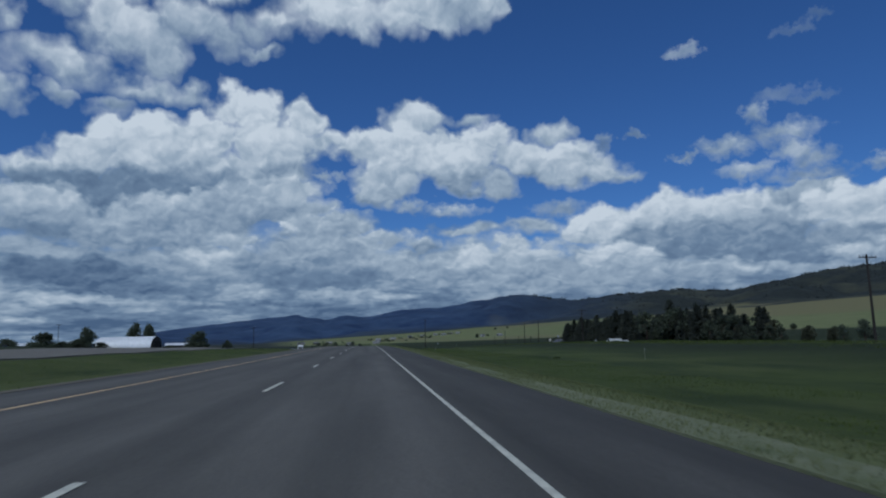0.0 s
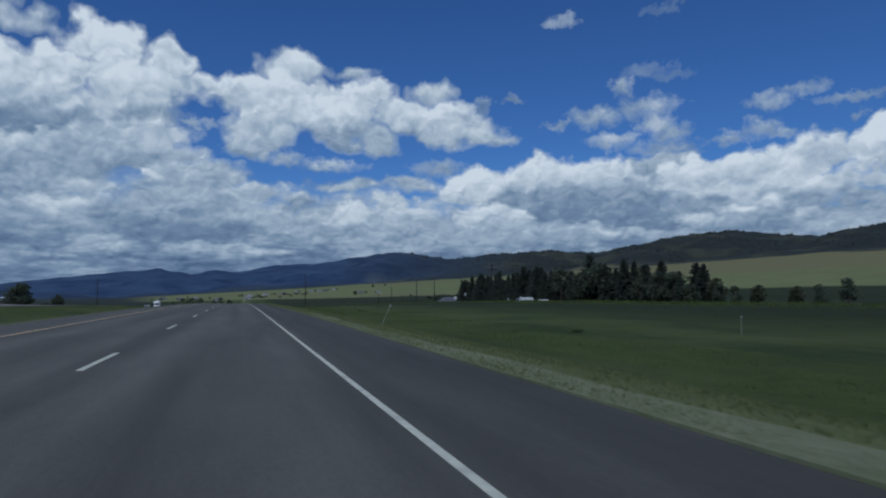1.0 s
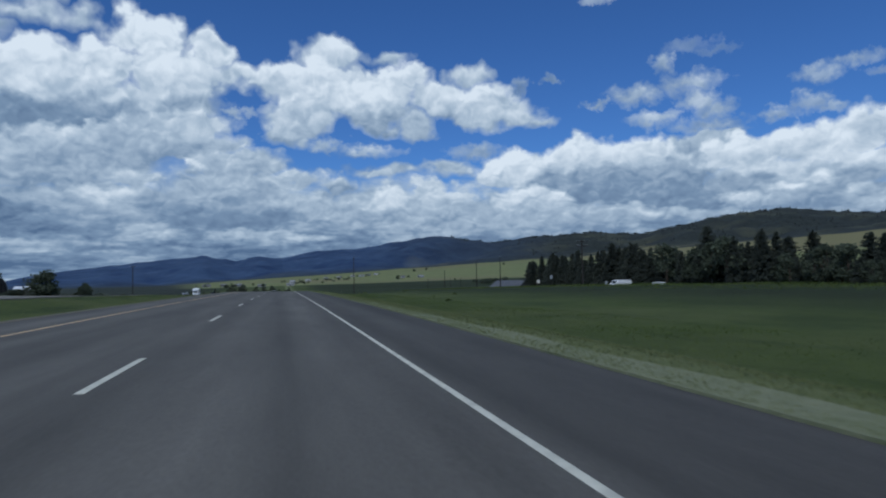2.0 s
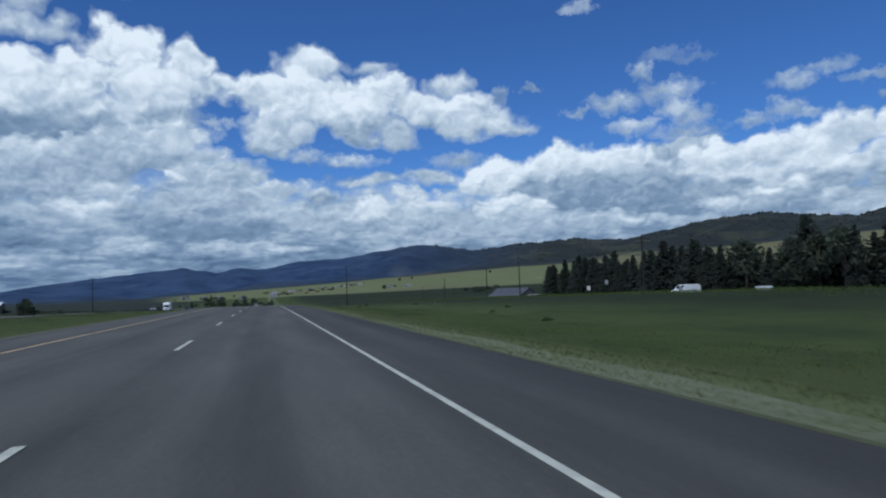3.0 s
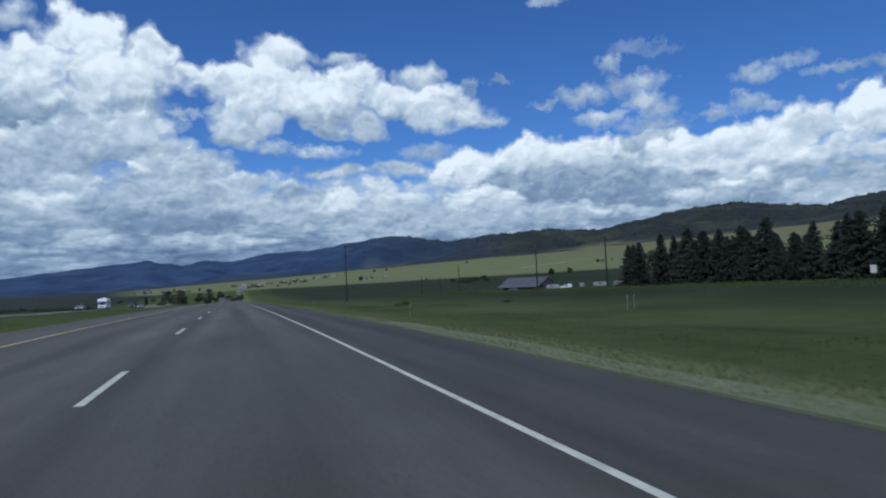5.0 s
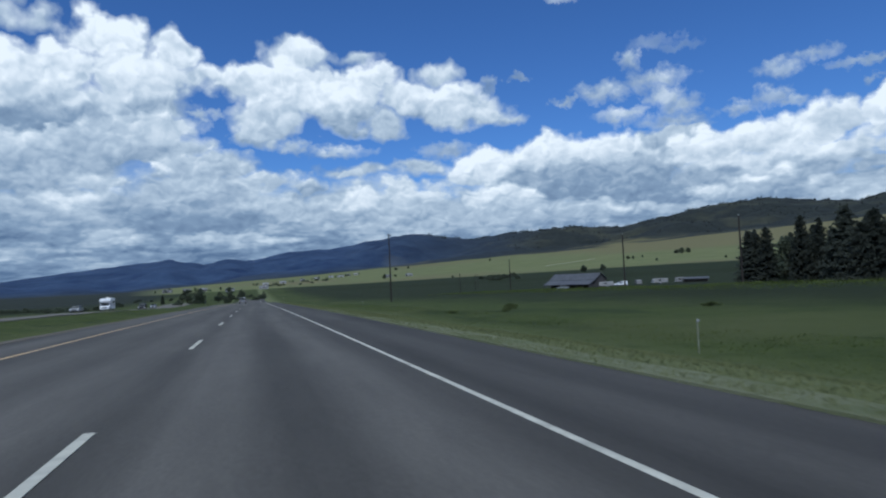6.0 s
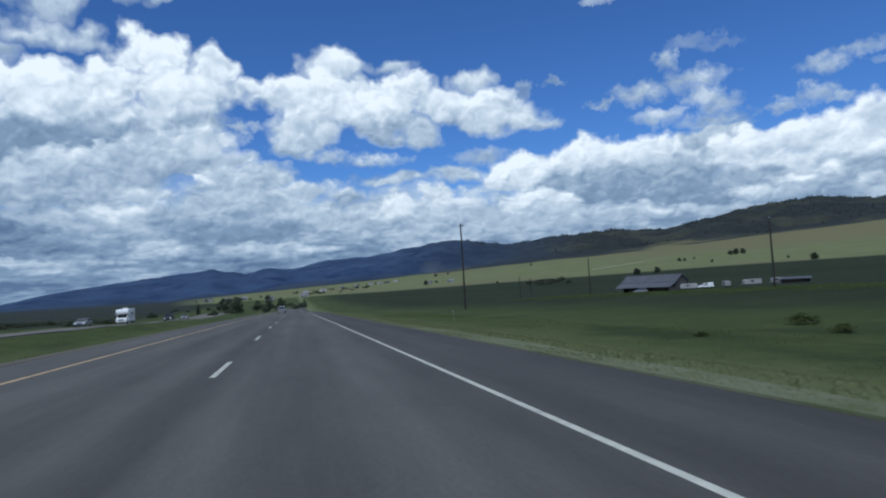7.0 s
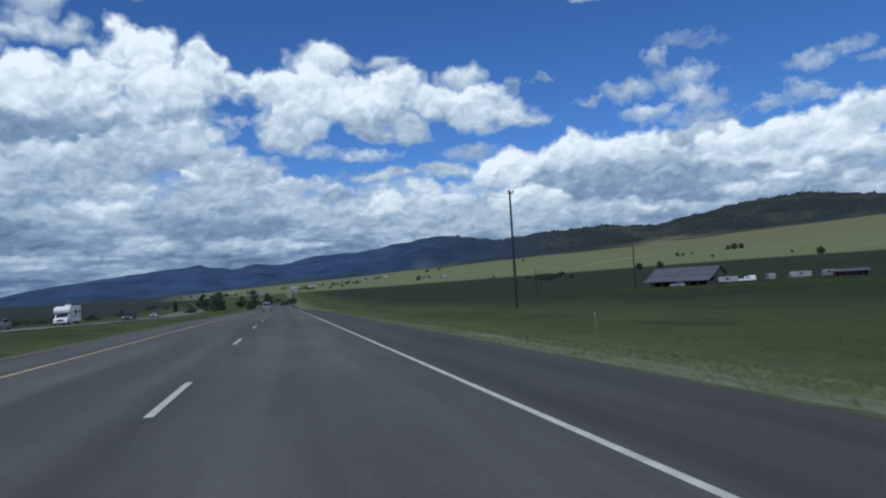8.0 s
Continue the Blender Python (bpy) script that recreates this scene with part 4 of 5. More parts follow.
# trees where the road drops out of sight
for x, y, s in ((-33, 500, 1.0), (-27, 492, 1.25), (-20, 520, 0.9), (-14, 505, 1.15), (-9, 530, 0.95), (-38, 530, 0.85), (3, 560, 0.55), (-46, 515, 0.7)):
    plant("tree", (BUSHY + BROAD + CONIFERS)[int(x + y) % 8], x, y, s * (0.95 if int(x + y) % 8 < 5 else 0.75), s * 0.9, 5 * y, "dark tree beyond the brow of the road", "tree", "trees beyond the brow")
# lone bushes on the pasture
for az, r, s, k in ((10.5, 1039, 1.2, 0), (26.7, 783, 1.2, 1), (28.2, 790, 1.15, 2), (35.3, 1240, 1.7, 0), (35.8, 1250, 1.5, 1), (34.9, 1245, 1.2, 2), (31.0, 1150, 1.0, 2), (31.4, 1150, 0.8, 0), (32.2, 1200, 0.6, 0),
                    (39.3, 860, 1.3, 1), (33.0, 1000, 0.7, 0), (38.0, 950, 0.6, 2), (11.8, 1800, 1.3, 1), (12.9, 1900, 1.0, 2), (16.0, 850, 0.5, 0), (44.0, 900, 0.9, 2), (20.0, 1900, 1.1, 1)):
    a = radians(az)
    x, y = r * math.sin(a), 115 + r * math.cos(a)
    plant("bush", BUSHY[k % 2], x, y, s, 1.15 * s, 31 * az, "lone dark bush on the pale pasture", "bush", "bushes on the pasture")
for az0, r0, n in ((3.2, 1050, 5), (5.0, 1250, 6), (1.0, 1000, 4), (19.5, 720, 9), (20.8, 700, 7), (-3.5, 900, 5)):
    for k in range(n):
        a, r_ = radians(az0 + rt.uniform(-1.6, 1.6)), r0 + rt.uniform(-60, 60)
        x, y = r_ * math.sin(a), 115 + r_ * math.cos(a)
        s = rt.uniform(0.5, 0.95)
        plant("bush", SHRUB[k % 2], x, y, 1.8 * s, 2.6 * s, 50 * k, "low dark hedge bush on the hillside", "bush", "bushes on the hillside")


def ridge_wood():
    """Far conifers along the skyline and in the upper wood, too many to count."""
    r = np.random.RandomState(77)
    verts, faces = [], []
    for k in range(2500):
        if k < 1500:
            az, dist = r.uniform(15, 58), RIDGE + r.uniform(-70, 5)
            keep = 0.5 + 0.5 * math.sin(az * 1.7) + 0.4 * math.sin(az * 5.1)
        else:
            az, dist = r.uniform(21, 58), r.uniform(2650, RIDGE)
            keep = 0.5 + 0.6 * math.sin(az * 0.9 + dist * 0.004) + 0.4 * math.sin(dist * 0.011 - az)
        if r.rand() > keep:
            continue
        a = radians(az)
        x, y = dist * math.sin(a), 115 + dist * math.cos(a)
        h, w = r.uniform(6, 12), r.uniform(2.4, 4.6)
        verts.append((x, y, h))
        faces.append((w, r.uniform(0, 6)))
    pts = np.array(verts)
    zs = land(pts[:, 0], pts[:, 1])[0]
    vs, fs = [], []
    for (x, y, h), (w, a), z in zip(verts, faces, zs):
        i = len(vs)
        vs += [(x + w * math.cos(a + t), y + w * math.sin(a + t), z - 1) for t in (0, 1.57, 3.14, 4.71)] + [(x, y, z + h)]
        fs += [(i, i + 1, i + 4), (i + 1, i + 2, i + 4), (i + 2, i + 3, i + 4), (i + 3, i, i + 4)]
    ob = mesh_object("hill_wood", vs, fs, FAR_NEEDLE)
    tagged(ob, "far dark conifers along the hill tops", "forest", kind="stuff")


ridge_wood()


# ---------------------------------------------------------------- poles, posts and signs


def utility_pole(x, y, top, arms=1, turn=0.0, wide=2.4, lean=0.0, label="dark wooden utility pole with a crossarm"):
    z = ground_z(x, y)
    h = top - z
    p = thing("utility_pole", x, y, z, turn, label, "utility pole", "utility poles")
    p.matrix_basis = p.matrix_basis @ Matrix.Rotation(radians(lean), 4, "Y")
    part("shaft", rod((0, 0, -0.5), (0, 0, h), 0.17, 0.11, 12), POLE_WOOD, p)
    for k in range(arms):
        za = h - 0.35 - 0.9 * k
        part("crossarm", box(0, -0.14, za, wide, 0.10, 0.13, bevel=0.015), POLE_WOOD, p)
        for s in (-1, 1):
            part("brace", rod((s * wide * 0.2, -0.15, za - 0.05), (0, -0.13, za - 0.45), 0.015, 0.015, 6), POLE_WOOD, p)
        for s in (-0.46, -0.25, 0.25, 0.46):
            bm = rod((s * wide, -0.14, za + 0.06), (s * wide, -0.14, za + 0.16), 0.02, 0.03, 8)
            add_rod(bm, (s * wide, -0.14, za + 0.16), (s * wide, -0.14, za + 0.26), 0.06, 0.045, 8)
            part("insulator", bm, CERAMIC, p, "grey ceramic insulator")
    if arms == 0:
        bm = rod((0, 0, h), (0, 0, h + 0.12), 0.03, 0.03, 8)
        add_rod(bm, (0, 0, h + 0.12), (0, 0, h + 0.24), 0.07, 0.05, 8)
        part("insulator", bm, CERAMIC, p, "grey ceramic insulator")
    return p


utility_pole(57, 69, 9.8, 1, 8, 2.6)
utility_pole(59.5, 180, 8.4, 2, 8, 2.8, label="dark wooden utility pole with two crossarms")
utility_pole(63.8, 245, 7.0, 0, 8)
utility_pole(66.7, 279.6, 6.8, 0, 8)
utility_pole(73.8, 355, 4.6, 0, 8)
utility_pole(84, 437, 1.1, 0, 8)
utility_pole(24.3, 298, 9.5, 1, 30, 1.0, label="tall wooden utility pole with a crossarm and transformer hardware")
utility_pole(-57.7, 325.6, 8.3, 1, 4, 2.4)
utility_pole(-150, 330, 11.5, 1, 4, 2.4)
utility_pole(120, 520, 0.5, 0, 8)
utility_pole(150, 600, 0.0, 0, 8)


def delineator(x, y, height, lean=0.0, turn=0.0):
    z = ground_z(x, y)
    p = thing("delineator", x, y, z, turn, "thin metal roadside post with a round reflector", "marker post", "delineators")
    p.matrix_basis = p.matrix_basis @ Matrix.Rotation(radians(lean), 4, "Y")
    bm = box(0, 0.02, height / 2 - 0.15, 0.016, 0.008, height + 0.3)
    add_box(bm, 0, 0.005, height / 2 - 0.15, 0.007, 0.022, height + 0.3)
    part("post", bm, POST_STEEL, p)
    part("reflector", rod((0, -0.03, height - 0.08), (0, 0.0, height - 0.08), 0.04, 0.04, 14), CERAMIC, p, "pale round reflector")
    return p


delineator(3.9, 53.4, 1.0, 24)
delineator(9.8, 185.6, 1.0)
delineator(11.2, 253.0, 1.0, -3)
delineator(4.4, 330.0, 1.3)
delineator(22.8, 55.0, 1.0)
delineator(22.6, 178.0, 1.05, 3)
delineator(23.6, 178.6, 1.05, -3)
delineator(-11.2, 300.0, 1.2)


def plate_sign(x, y, height, w, h, mat, label, diamond=False, turn=0.0):
    z = ground_z(x, y)
    p = thing("road_sign", x, y, z, turn, label, "road sign", "signs by the frontage road")
    part("post", box(0, 0, (height) / 2 - 0.2, 0.07, 0.05, height + 0.4, bevel=0.008), POLE_WOOD, p)
    tilt = Matrix.Rotation(radians(45), 4, "Y") if diamond else None
    part("plate", box(0, -0.05, height, w, 0.02, h, bevel=0.006, turn=tilt), mat, p)


plate_sign(50.5, 182.5, 1.0, 0.6, 0.7, CREAM_PAINT, "small white sign plate on a post", turn=-12)
plate_sign(52, 179.2, 1.9, 0.5, 0.7, CERAMIC, "grey back of a sign on a post", turn=-12)
plate_sign(83.5, 169.5, 2.2, 0.75, 0.75, SIGN_YELLOW, "yellow diamond warning sign on a post", diamond=True, turn=-25)
plate_sign(60.0, 171.0, 1.2, 0.5, 0.6, CERAMIC, "small grey sign on a post", turn=-12)


# ---------------------------------------------------------------- vehicles


def wheel(parent, x, y, r, w=0.22):
    t = part("wheel", rod((x - w / 2, y, r), (x + w / 2, y, r), r, r, 20), RUBBER, parent, "black tyre on a steel rim")
    part("rim", rod((x - w / 2 - 0.012, y, r), (x + w / 2 + 0.012, y, r), r * 0.6, r * 0.6, 16), STEEL, t)


def vehicle(name, x, y, turn, label, category, body, cabin, half, paint, wheels, glass, front=1, roof_inset=0.12, group="vehicles"):
    """Body and cabin from side profiles (front towards +y), glass panels, lamps and wheels."""
    z = max(ground_z(x, y), float(road_z(x, y)) if -9 < x < 2.2 else -99)
    lift = 0.12 if abs(x - float(opposite_x(y))) < 6 else (0.06 if abs(x - float(frontage_x(y))) < 3.2 else 0.0)
    v = thing(name, x, y, z + lift, turn, label, category, group)
    part("body", extruded(body, half, 0.06), paint, v)
    if cabin:
        part("cabin", extruded(cabin, half - 0.06, 0.05, roof_inset), paint, v)
    for gy0, gz0, gy1, gz1 in glass["side"]:
        for s in (-1, 1):
            bm = bmesh.new()
            mid = roof_inset * 0.55
            add_box(bm, s * (half - 0.05 - mid * 0.5), (gy0 + gy1) / 2, (gz0 + gz1) / 2, 0.03, gy1 - gy0, gz1 - gz0, 0.012, Matrix.Rotation(-s * radians(glass.get("lean", 6)), 4, "Y"))
            part("side_window", bm, GLASS, v)
    for nm in ("windscreen", "rear_window"):
        if nm in glass:
            (y0, z0), (y1, z1) = glass[nm]
            ang = math.atan2(z1 - z0, y1 - y0)
            bm = box(0, (y0 + y1) / 2, (z0 + z1) / 2, 2 * (half - 0.22), math.hypot(y1 - y0, z1 - z0), 0.03, bevel=0.01, turn=Matrix.Rotation(ang, 4, "X"))
            part(nm, bm, GLASS, v)
    ys = [p[0] for p in body]
    y_f, y_b = max(ys), min(ys)
    for s in (-1, 1):
        part("headlight", box(s * (half - 0.22), y_f - 0.02, 0.68, 0.32, 0.08, 0.18, bevel=0.02), LAMP, v)
        part("tail_light", box(s * (half - 0.14), y_b + 0.02, 0.8, 0.16, 0.08, 0.3, bevel=0.02), TAIL, v)
    part("front_bumper", box(0, y_f - 0.02, 0.42, 2 * half - 0.1, 0.16, 0.2, bevel=0.04), RUBBER if paint is not WHITE_PAINT else STEEL, v)
    part("grille", box(0, y_f - 0.01, 0.66, half * 0.9, 0.05, 0.14, bevel=0.01), RUBBER, v)
    for wy in wheels:
        for s in (-1, 1):
            wheel(v, s * (half - 0.10), wy, 0.34)
    return v


CAR_BODY = [(-2.2, 0.35), (-2.25, 0.85), (-2.0, 0.98), (0.9, 0.98), (2.0, 0.82), (2.2, 0.6), (2.2, 0.35)]
CAR_CABIN = [(-1.9, 0.96), (-1.35, 1.42), (0.1, 1.46), (1.05, 0.96)]
CAR_GLASS = dict(side=[(-1.3, 1.02, -0.45, 1.36), (-0.4, 1.02, 0.4, 1.36)], windscreen=((1.02, 1.0), (0.2, 1.42)), rear_window=((-1.86, 1.0), (-1.42, 1.38)))
SUV_BODY = [(-2.3, 0.4), (-2.35, 1.0), (-2.2, 1.08), (1.0, 1.08), (2.1, 0.98), (2.3, 0.75), (2.3, 0.4)]
SUV_CABIN = [(-2.25, 1.06), (-2.05, 1.72), (0.2, 1.76), (0.95, 1.06)]
SUV_GLASS = dict(side=[(-1.9, 1.14, -1.0, 1.6), (-0.9, 1.14, 0.3, 1.6)], windscreen=((0.98, 1.12), (0.28, 1.7)), rear_window=((-2.27, 1.15), (-2.1, 1.65)))
PICKUP_BODY = [(-2.8, 0.45), (-2.8, 1.05), (0.9, 1.1), (2.2, 1.05), (2.5, 0.8), (2.5, 0.45)]
PICKUP_CABIN = [(-0.9, 1.06), (-0.75, 1.75), (0.5, 1.78), (1.2, 1.06)]
PICKUP_GLASS = dict(side=[(-0.65, 1.14, -0.02, 1.64), (0.04, 1.14, 0.62, 1.6)], windscreen=((1.22, 1.1), (0.58, 1.72)))


def pickup_with_canopy(x, y, turn, label):
    v = vehicle("pickup_truck", x, y, turn, label, "pickup truck", PICKUP_BODY, PICKUP_CABIN, 0.98, WHITE_PAINT, (-1.7, 1.6), PICKUP_GLASS)
    part("canopy", extruded([(-2.75, 1.04), (-2.7, 1.85), (-2.5, 2.0), (-1.1, 2.0), (-0.98, 1.85), (-0.98, 1.04)], 0.97, 0.08, 0.1), WHITE_PAINT, v, "tall white canopy over the bed")
    return v


VAN_BODY = [(-2.6, 0.45), (-2.62, 1.5), (-2.4, 1.9), (-2.1, 1.98), (0.5, 1.98), (0.9, 1.85), (1.65, 1.2), (2.5, 1.02), (2.65, 0.8), (2.65, 0.45)]
vehicle("van", 69.0, 182.0, 100, "white panel van with a rounded tail on the frontage road", "van", VAN_BODY, None, 0.98, WHITE_PAINT, (-1.6, 1.65),
        dict(side=[(0.25, 1.3, 1.0, 1.7), (-0.75, 1.3, 0.1, 1.7)], windscreen=((1.62, 1.26), (0.95, 1.83)), lean=0), roof_inset=0.0)
vehicle("car", -38.3, 322, 181, "silver car on the oncoming carriageway", "car", CAR_BODY, CAR_CABIN, 0.9, SILVER_CAR, (-1.35, 1.35), CAR_GLASS)
vehicle("suv", -33.2, 372, 180, "dark sport utility car with lit-looking clear headlights", "car", SUV_BODY, SUV_CABIN, 0.95, DARK_CAR, (-1.4, 1.4), SUV_GLASS)
vehicle("car", -37.0, 420, 180, "silver car far down the oncoming carriageway", "car", CAR_BODY, CAR_CABIN, 0.9, SILVER_CAR, (-1.35, 1.35), CAR_GLASS)
vehicle("suv", -5.6, 368, 0, "silver sport utility car driving ahead on the carriageway", "car", SUV_BODY, SUV_CABIN, 0.92, SILVER_CAR, (-1.4, 1.4), SUV_GLASS)


def motorhome(x, y, turn):
    z = ground_z(x, y) + 0.12
    v = thing("motorhome", x, y, z, turn, "white motorhome with a cab-over bunk on the oncoming carriageway", "motorhome", "vehicles")
    part("coach", extruded([(-3.6, 0.55), (-3.6, 3.0), (-3.45, 3.15), (1.2, 3.15), (1.2, 0.55)], 1.2, 0.08), WHITE_PAINT, v)
    part("bunk", extruded([(1.1, 2.05), (1.1, 3.12), (2.3, 3.05), (2.75, 2.7), (2.7, 2.3), (2.4, 2.05)], 1.2, 0.1), WHITE_PAINT, v, "white cab-over bunk")
    part("cab", extruded([(1.1, 0.5), (1.1, 2.1), (2.05, 2.1), (2.75, 1.35), (3.55, 1.2), (3.7, 0.9), (3.7, 0.5)], 1.0, 0.06), WHITE_PAINT, v)
    part("windscreen", box(0, 2.42, 1.75, 1.7, 0.98, 0.03, bevel=0.01, turn=Matrix.Rotation(math.atan2(-0.75, 0.7), 4, "X")), GLASS, v)
    for s in (-1, 1):
        part("cab_window", box(s * 1.0, 1.75, 1.72, 0.03, 0.75, 0.5, bevel=0.01), GLASS, v)
        part("coach_window", box(s * 1.2, -0.6, 2.1, 0.03, 1.3, 0.7, bevel=0.01), GLASS, v)
        part("coach_window", box(s * 1.2, -2.6, 2.1, 0.03, 0.8, 0.6, bevel=0.01), GLASS, v)
        part("stripe", box(s * 1.205, -1.2, 1.45, 0.012, 4.6, 0.14), STRIPE, v)
        part("headlight", box(s * 0.72, 3.68, 0.95, 0.3, 0.06, 0.2, bevel=0.02), LAMP, v)
        for wy in (2.6, -1.9):
            wheel(v, s * 1.0, wy, 0.4, 0.26)
    part("grille", box(0, 3.7, 0.95, 1.0, 0.05, 0.28, bevel=0.01), RUBBER, v)
    part("bumper", box(0, 3.74, 0.6, 2.0, 0.16, 0.2, bevel=0.04), STEEL, v)
    part("roof_unit", box(0, -0.8, 3.28, 0.8, 0.9, 0.28, bevel=0.06), CREAM_PAINT, v)


motorhome(-37.2, 346, 181)


def caravan(x, y, turn, length, label):
    z = ground_z(x, y)
    v = thing("trailer", x, y, z, turn, label, "trailer", "white trailers by the shed")
    part("body", extruded([(-length / 2, 0.5), (-length / 2, 2.05), (-length / 2 + 0.2, 2.2), (length / 2 - 0.5, 2.2), (length / 2, 1.8), (length / 2, 0.5)], 1.05, 0.08), SIDING, v)
    for s in (-1, 1):
        part("window", box(s * 1.05, 0.3, 1.5, 0.03, 1.0, 0.5, bevel=0.01), GLASS, v)
        wheel(v, s * 1.0, -0.3, 0.34)
    part("hitch", rod((0, length / 2, 0.55), (0, length / 2 + 1.0, 0.55), 0.05, 0.05, 8), STEEL, v)


def box_trailer(x, y, turn):
    v = thing("box_trailer", x, y, ground_z(x, y), turn, "small white box trailer behind the grass", "trailer")
    part("box", box(0, 0, 0.95, 1.1, 1.9, 0.8, bevel=0.05), WHITE_PAINT, v)
    part("hitch", rod((0, 0.95, 0.5), (0, 1.8, 0.45), 0.04, 0.04, 8), STEEL, v)
    for s in (-1, 1):
        wheel(v, s * 0.62, -0.1, 0.3, 0.16)


box_trailer(62.0, 156.0, 95)

# ---------------------------------------------------------------- buildings


def gable_building(name, x, y, turn, length, depth, eave, ridge, wall, roof, label, category="house", windows=3, open_front=False, group="", lean_to=0.0):
    z = ground_z(x, y)
    b = thing(name, x, y, z - 0.1, turn, label, category, group)
    hl, hd = length / 2, depth / 2
    if open_front:
        part("back_wall", box(0, hd - 0.1, eave / 2, length, 0.2, eave), wall, b)
        for s in (-1, 1):
            part("side_wall", box(s * (hl - 0.1), 0, eave / 2, 0.2, depth - 0.4, eave), wall, b)
        for k in range(7):
            part("post", box(-hl + 0.2 + k * (length - 0.4) / 6, -hd + 0.15, eave / 2, 0.25, 0.25, eave), wall, b)
        # slab painted near-black for the shade under the roof
        part("floor", box(0, 0, 0.08, length - 0.5, depth - 0.5, 0.1), DARK_SHADE, b)
    else:
        part("wall", box(0, 0, eave / 2, length, depth, eave, bevel=0.02), wall, b)
    for s in (-1, 1):
        bm = bmesh.new()
        vs = [bm.verts.new((s * hl, -hd, eave)), bm.verts.new((s * hl, hd, eave)), bm.verts.new((s * hl, 0, ridge - 0.05)),
              bm.verts.new((s * (hl - 0.15), -hd, eave)), bm.verts.new((s * (hl - 0.15), hd, eave)), bm.verts.new((s * (hl - 0.15), 0, ridge - 0.05))]
        bm.faces.new(vs[:3])
        bm.faces.new(vs[3:])
        for i, j in ((0, 1), (1, 2), (2, 0)):
            bm.faces.new((vs[i], vs[j], vs[j + 3], vs[i + 3]))
        part("gable", bm, wall, b)
    slope = math.atan2(ridge - eave, hd)
    run = math.hypot(ridge - eave, hd) + 0.5
    for s in (-1, 1):
        ang = -s * slope
        cy, cz = s * (hd + 0.2) / 2, (ridge + eave) / 2 + 0.02
        sheet = part("roof", box(0, cy, cz, length + 0.8, run, 0.14, turn=Matrix.Rotation(ang, 4, "X")), roof, b)
        ribs = bmesh.new()
        n = max(4, int(length / 1.5))
        for k in range(n + 1):
            add_box(ribs, -hl - 0.3 + k * (length + 0.6) / n, cy, cz + 0.10, 0.07, run, 0.06, turn=Matrix.Rotation(ang, 4, "X"))
        part("roof_ribs", ribs, roof, sheet)
    if lean_to:
        drop = 0.36 * lean_to
        ang = math.atan2(drop, lean_to)
        part("lean_to_roof", box(0, -hd - lean_to / 2, eave - drop / 2 - 0.1, length + 0.6, math.hypot(drop, lean_to) + 0.4, 0.12, turn=Matrix.Rotation(ang, 4, "X")), roof, b, "lower grey metal lean-to roof")
        for k in range(8):
            part("lean_to_post", box(-hl + 0.2 + k * (length - 0.4) / 7, -hd - lean_to + 0.2, (eave - drop) / 2 - 0.1, 0.22, 0.22, eave - drop - 0.1), wall, b)
        part("lean_to_end", box(hl - 0.1, -hd - lean_to / 2, (eave - drop) / 2, 0.15, lean_to - 0.5, eave - drop - 0.3), wall, b)
    part("ridge_cap", box(0, 0, ridge + 0.1, length + 0.8, 0.4, 0.08), roof, b)
    for k in range(windows):
        xx = -hl + (k + 1) * length / (windows + 1)
        w = part("window", box(xx, -hd - 0.02, eave * 0.58, 1.2, 0.08, 1.1, bevel=0.01), WHITE_PAINT, b)
        part("pane", box(xx, -hd - 0.05, eave * 0.58, 1.0, 0.06, 0.9), GLASS, w)
    if windows:
        part("door", box(hl * 0.08, -hd - 0.02, 1.0, 0.95, 0.08, 2.05, bevel=0.01), BOARD, b)
    return b


# long pole barn out in the field, with vehicles and trailers beside it
gable_building("pole_barn", 130.3, 417.1, -60, 22, 9.6, 3.7, 6.2, BOARD, ROOF_METAL, "long dark open-sided pole barn with a grey metal roof", "barn", 0, True, lean_to=4.5)
caravan(137.6, 406.3, 60, 6.0, "white travel trailer parked beside the pole barn")
pickup_with_canopy(143.0, 404.3, 70, "white pickup truck parked by the pole barn")
caravan(149.4, 400.9, 160, 3.0, "small white trailer parked in the field")
caravan(155.8, 395.5, 75, 6.0, "white travel trailer parked in the field")
caravan(161.7, 390.6, 75, 3.2, "white trailer parked in the field")
gable_building("loafing_shed", 166.6, 387.2, -40, 9, 4, 1.7, 2.3, BOARD, ROOF_METAL, "low open shed with a pale roof", "shed", 0, True)
vehicle("car", 113.6, 398.5, 80, "silver car in the grass before the pole barn", "car", CAR_BODY, CAR_CABIN, 0.9, SILVER_CAR, (-1.35, 1.35), CAR_GLASS)


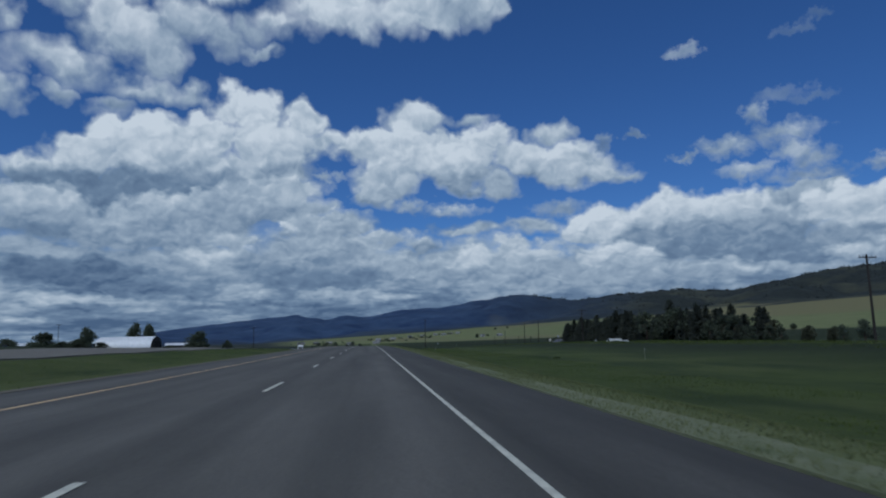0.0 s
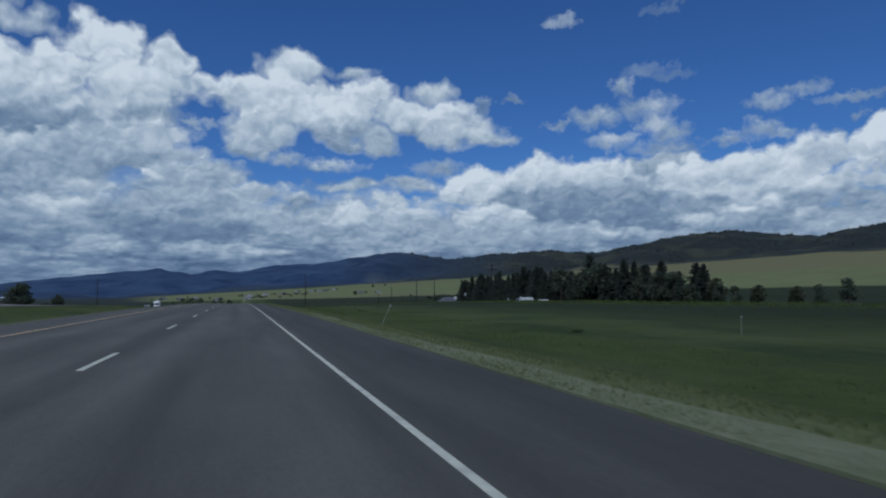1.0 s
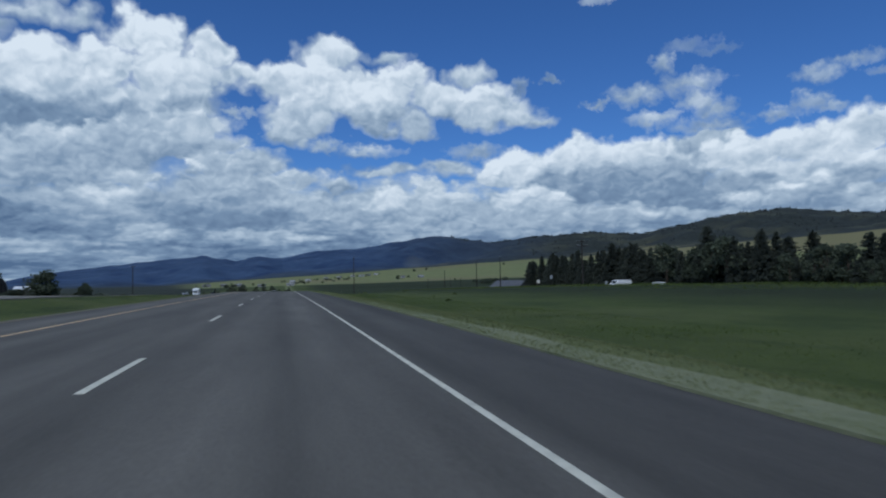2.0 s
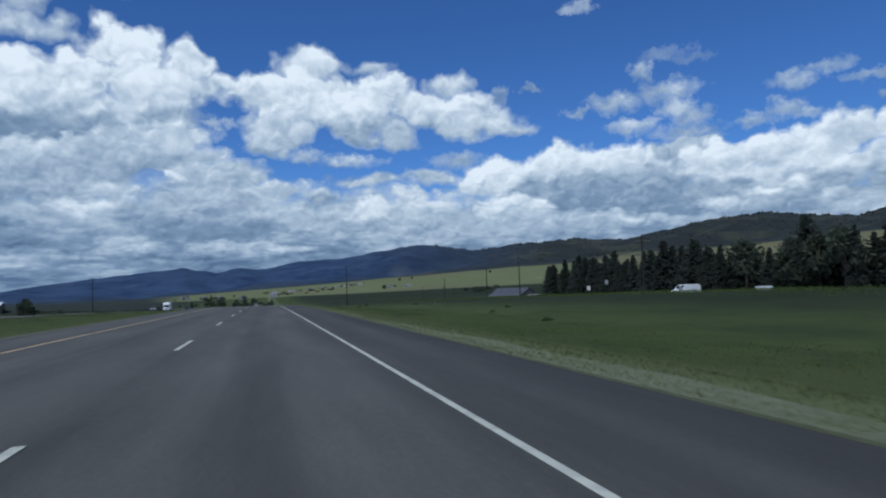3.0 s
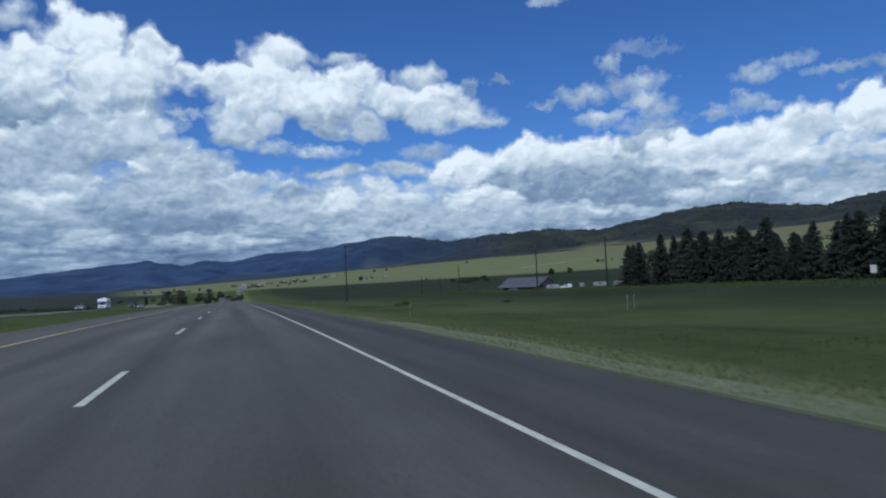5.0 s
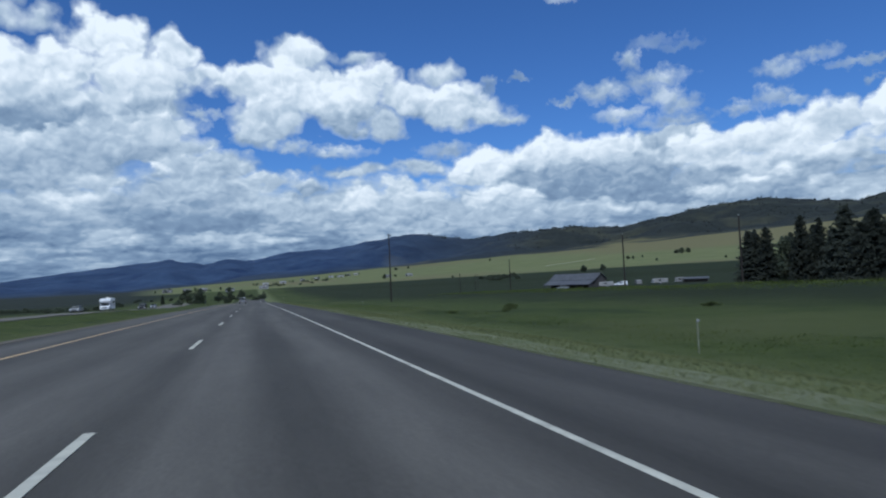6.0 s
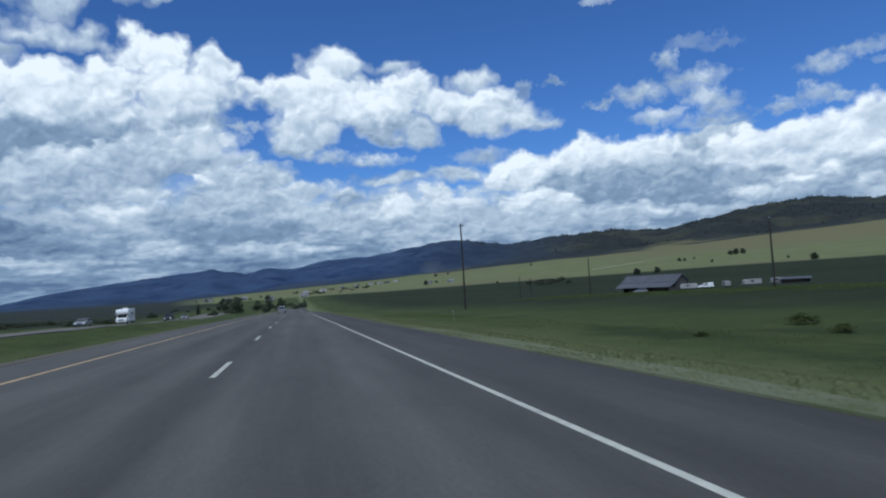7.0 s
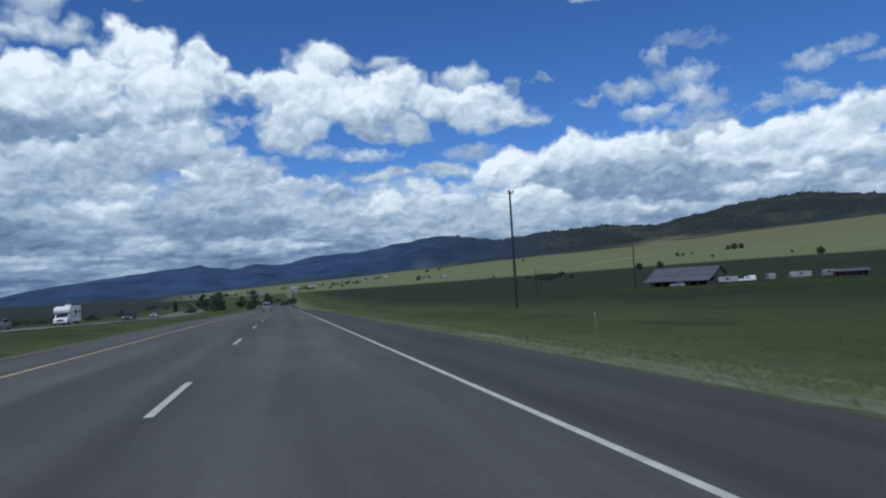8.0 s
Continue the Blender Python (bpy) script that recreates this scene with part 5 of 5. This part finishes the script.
def arched_barn(x, y, turn, length, radius):
    """Half-round steel barn: ribbed shell, end walls and an added door slab painted with interior shade."""
    z = ground_z(x, y)
    b = thing("arched_barn", x, y, z, turn, "white corrugated steel arched barn with dark ends", "barn")
    n, ribs = 22, 56
    verts, faces = [], []
    for i in range(ribs + 1):
        xx = -length / 2 + length * i / ribs
        rr = radius + (0.05 if i % 2 else 0.0)
        for k in range(n + 1):
            a = math.pi * k / n
            verts.append((xx, -rr * math.cos(a), rr * 0.98 * math.sin(a)))
        for k in range(n + 1):
            a = math.pi * k / n
            verts.append((xx, -(rr - 0.12) * math.cos(a), (rr - 0.12) * 0.98 * math.sin(a)))
    w = 2 * (n + 1)
    for i in range(ribs):
        for k in range(n):
            a = i * w + k
            faces += [(a, a + 1, a + w + 1, a + w), (a + n + 1, a + w + n + 1, a + w + n + 2, a + n + 2)]
    mesh_object("shell", verts, faces, GALV, b)
    for s in (-1, 1):
        bm = bmesh.new()
        ring = [(s * (length / 2 - 0.15), -(radius - 0.13) * math.cos(math.pi * k / n), (radius - 0.13) * 0.98 * math.sin(math.pi * k / n)) for k in range(n + 1)]
        f = bm.faces.new([bm.verts.new(p) for p in ring])
        bmesh.ops.solidify(bm, geom=[f], thickness=0.1)
        part("end_wall", bm, BOARD, b)
        part("door", box(s * (length / 2 - 0.1), 0, 2.0, 0.12, 4.4, 4.0, bevel=0.02), DARK_SHADE, b)


arched_barn(-117, 329, -8, 27, 6.2)
gable_building("shed", -97, 343, 8, 13, 7, 2.8, 3.8, BOARD, GALV, "dark wooden shed with a white metal roof", "shed", 0)
gable_building("shed", -150, 300, 5, 9, 6, 2.2, 3.2, BOARD, GALV, "small dark farm shed with a pale roof", "shed", 0)
vehicle("pickup_truck", -141, 268, 95, "dark pickup truck parked by the farm", "pickup truck", PICKUP_BODY, PICKUP_CABIN, 0.98, DARK_CAR, (-1.7, 1.6), PICKUP_GLASS)
vehicle("van", -146, 275, 95, "white van parked by the farm", "van", [(-2.4, 0.4), (-2.4, 1.9), (-2.2, 2.0), (0.6, 2.0), (1.3, 1.25), (2.3, 1.0), (2.4, 0.4)], None, 0.95, WHITE_PAINT, (-1.5, 1.5),
        dict(side=[(-0.4, 1.2, 0.5, 1.75)], windscreen=((1.28, 1.3), (0.7, 1.9)), lean=0))

# houses beyond the brow and scattered over the hillside
for az, r_, turn, ln in ((-2.0, 820, 10, 9), (0.6, 860, -5, 10)):
    a = radians(az)
    gable_building("house", r_ * math.sin(a), 115 + r_ * math.cos(a), turn, ln, 7, 2.3, 3.8, SIDING, GREY_ROOF, "low pale house beyond the brow of the road", "house", 3, group="houses beyond the brow")
for az, r_, turn, ln in ((5.0, 1450, 10, 11), (6.2, 1520, -15, 10), (7.0, 1490, 25, 13), (7.6, 1560, 0, 11), (8.3, 1600, -10, 10), (3.8, 1380, 5, 9), (2.2, 1250, 12, 10), (10.9, 1120, 0, 8),
                        (12.6, 1100, 15, 9), (0.8, 1150, -8, 9), (-5.2, 1000, 5, 10), (-6.6, 1050, -5, 12), (-4.0, 950, 12, 9)):
    a = radians(az)
    gable_building("house", r_ * math.sin(a), 115 + r_ * math.cos(a), turn, ln, 8, 2.8, 4.6, SIDING, GREY_ROOF, "far pale house on the hillside", "house", 3, group="houses on the hillside")
    for k in range(3):
        x, y = r_ * math.sin(a) + rt.uniform(-22, 22), 115 + r_ * math.cos(a) + rt.uniform(-14, 20)
        s = rt.uniform(0.5, 0.9)
        plant("tree", BROAD[k], x, y, s, s * 1.2, 50 * k, "small dark tree near a far house", "tree", "trees near the far houses")

# pale dirt track over the pasture
_az = np.linspace(24.2, 28.5, 40)
_r = np.interp(_az, [24.2, 26.4, 27.2, 28.5], [1115, 1205, 1240, 1305])
_v, _f = [], []
for a_, r_ in zip(np.radians(_az), _r):
    for d, up in ((-3.0, 0.15), (3.0, 0.5)):
        x, y = (r_ + d) * math.sin(a_), 115 + (r_ + d) * math.cos(a_)
        _v.append((x, y, ground_z(x, y) + up))
for k in range(len(_az) - 1):
    _f.append((2 * k, 2 * k + 1, 2 * k + 3, 2 * k + 2))
tagged(mesh_object("farm_track", _v, _f, TRACK), "pale dirt track across the hillside pasture", "track", kind="structure")

# dark scrub where the road drops out of sight
for k in range(26):
    x, y = rt.uniform(-75, 8), rt.uniform(470, 640)
    s = rt.uniform(0.5, 1.0)
    plant("shrub", SHRUB[k % 2], x, y, s, 1.5 * s, 37 * k, "dark scrub bush beyond the brow", "shrub", "scrub beyond the brow")

# low dark scrub past the oncoming carriageway
for k in range(34):
    x, y = rt.uniform(-104, -56), rt.uniform(345, 465)
    s = rt.uniform(0.5, 0.9)
    plant("shrub", SHRUB[k % 2], x, y, 0.8 * s, 2.0 * s, 41 * k, "low dark scrub bush past the oncoming carriageway", "shrub", "scrub past the oncoming carriageway")
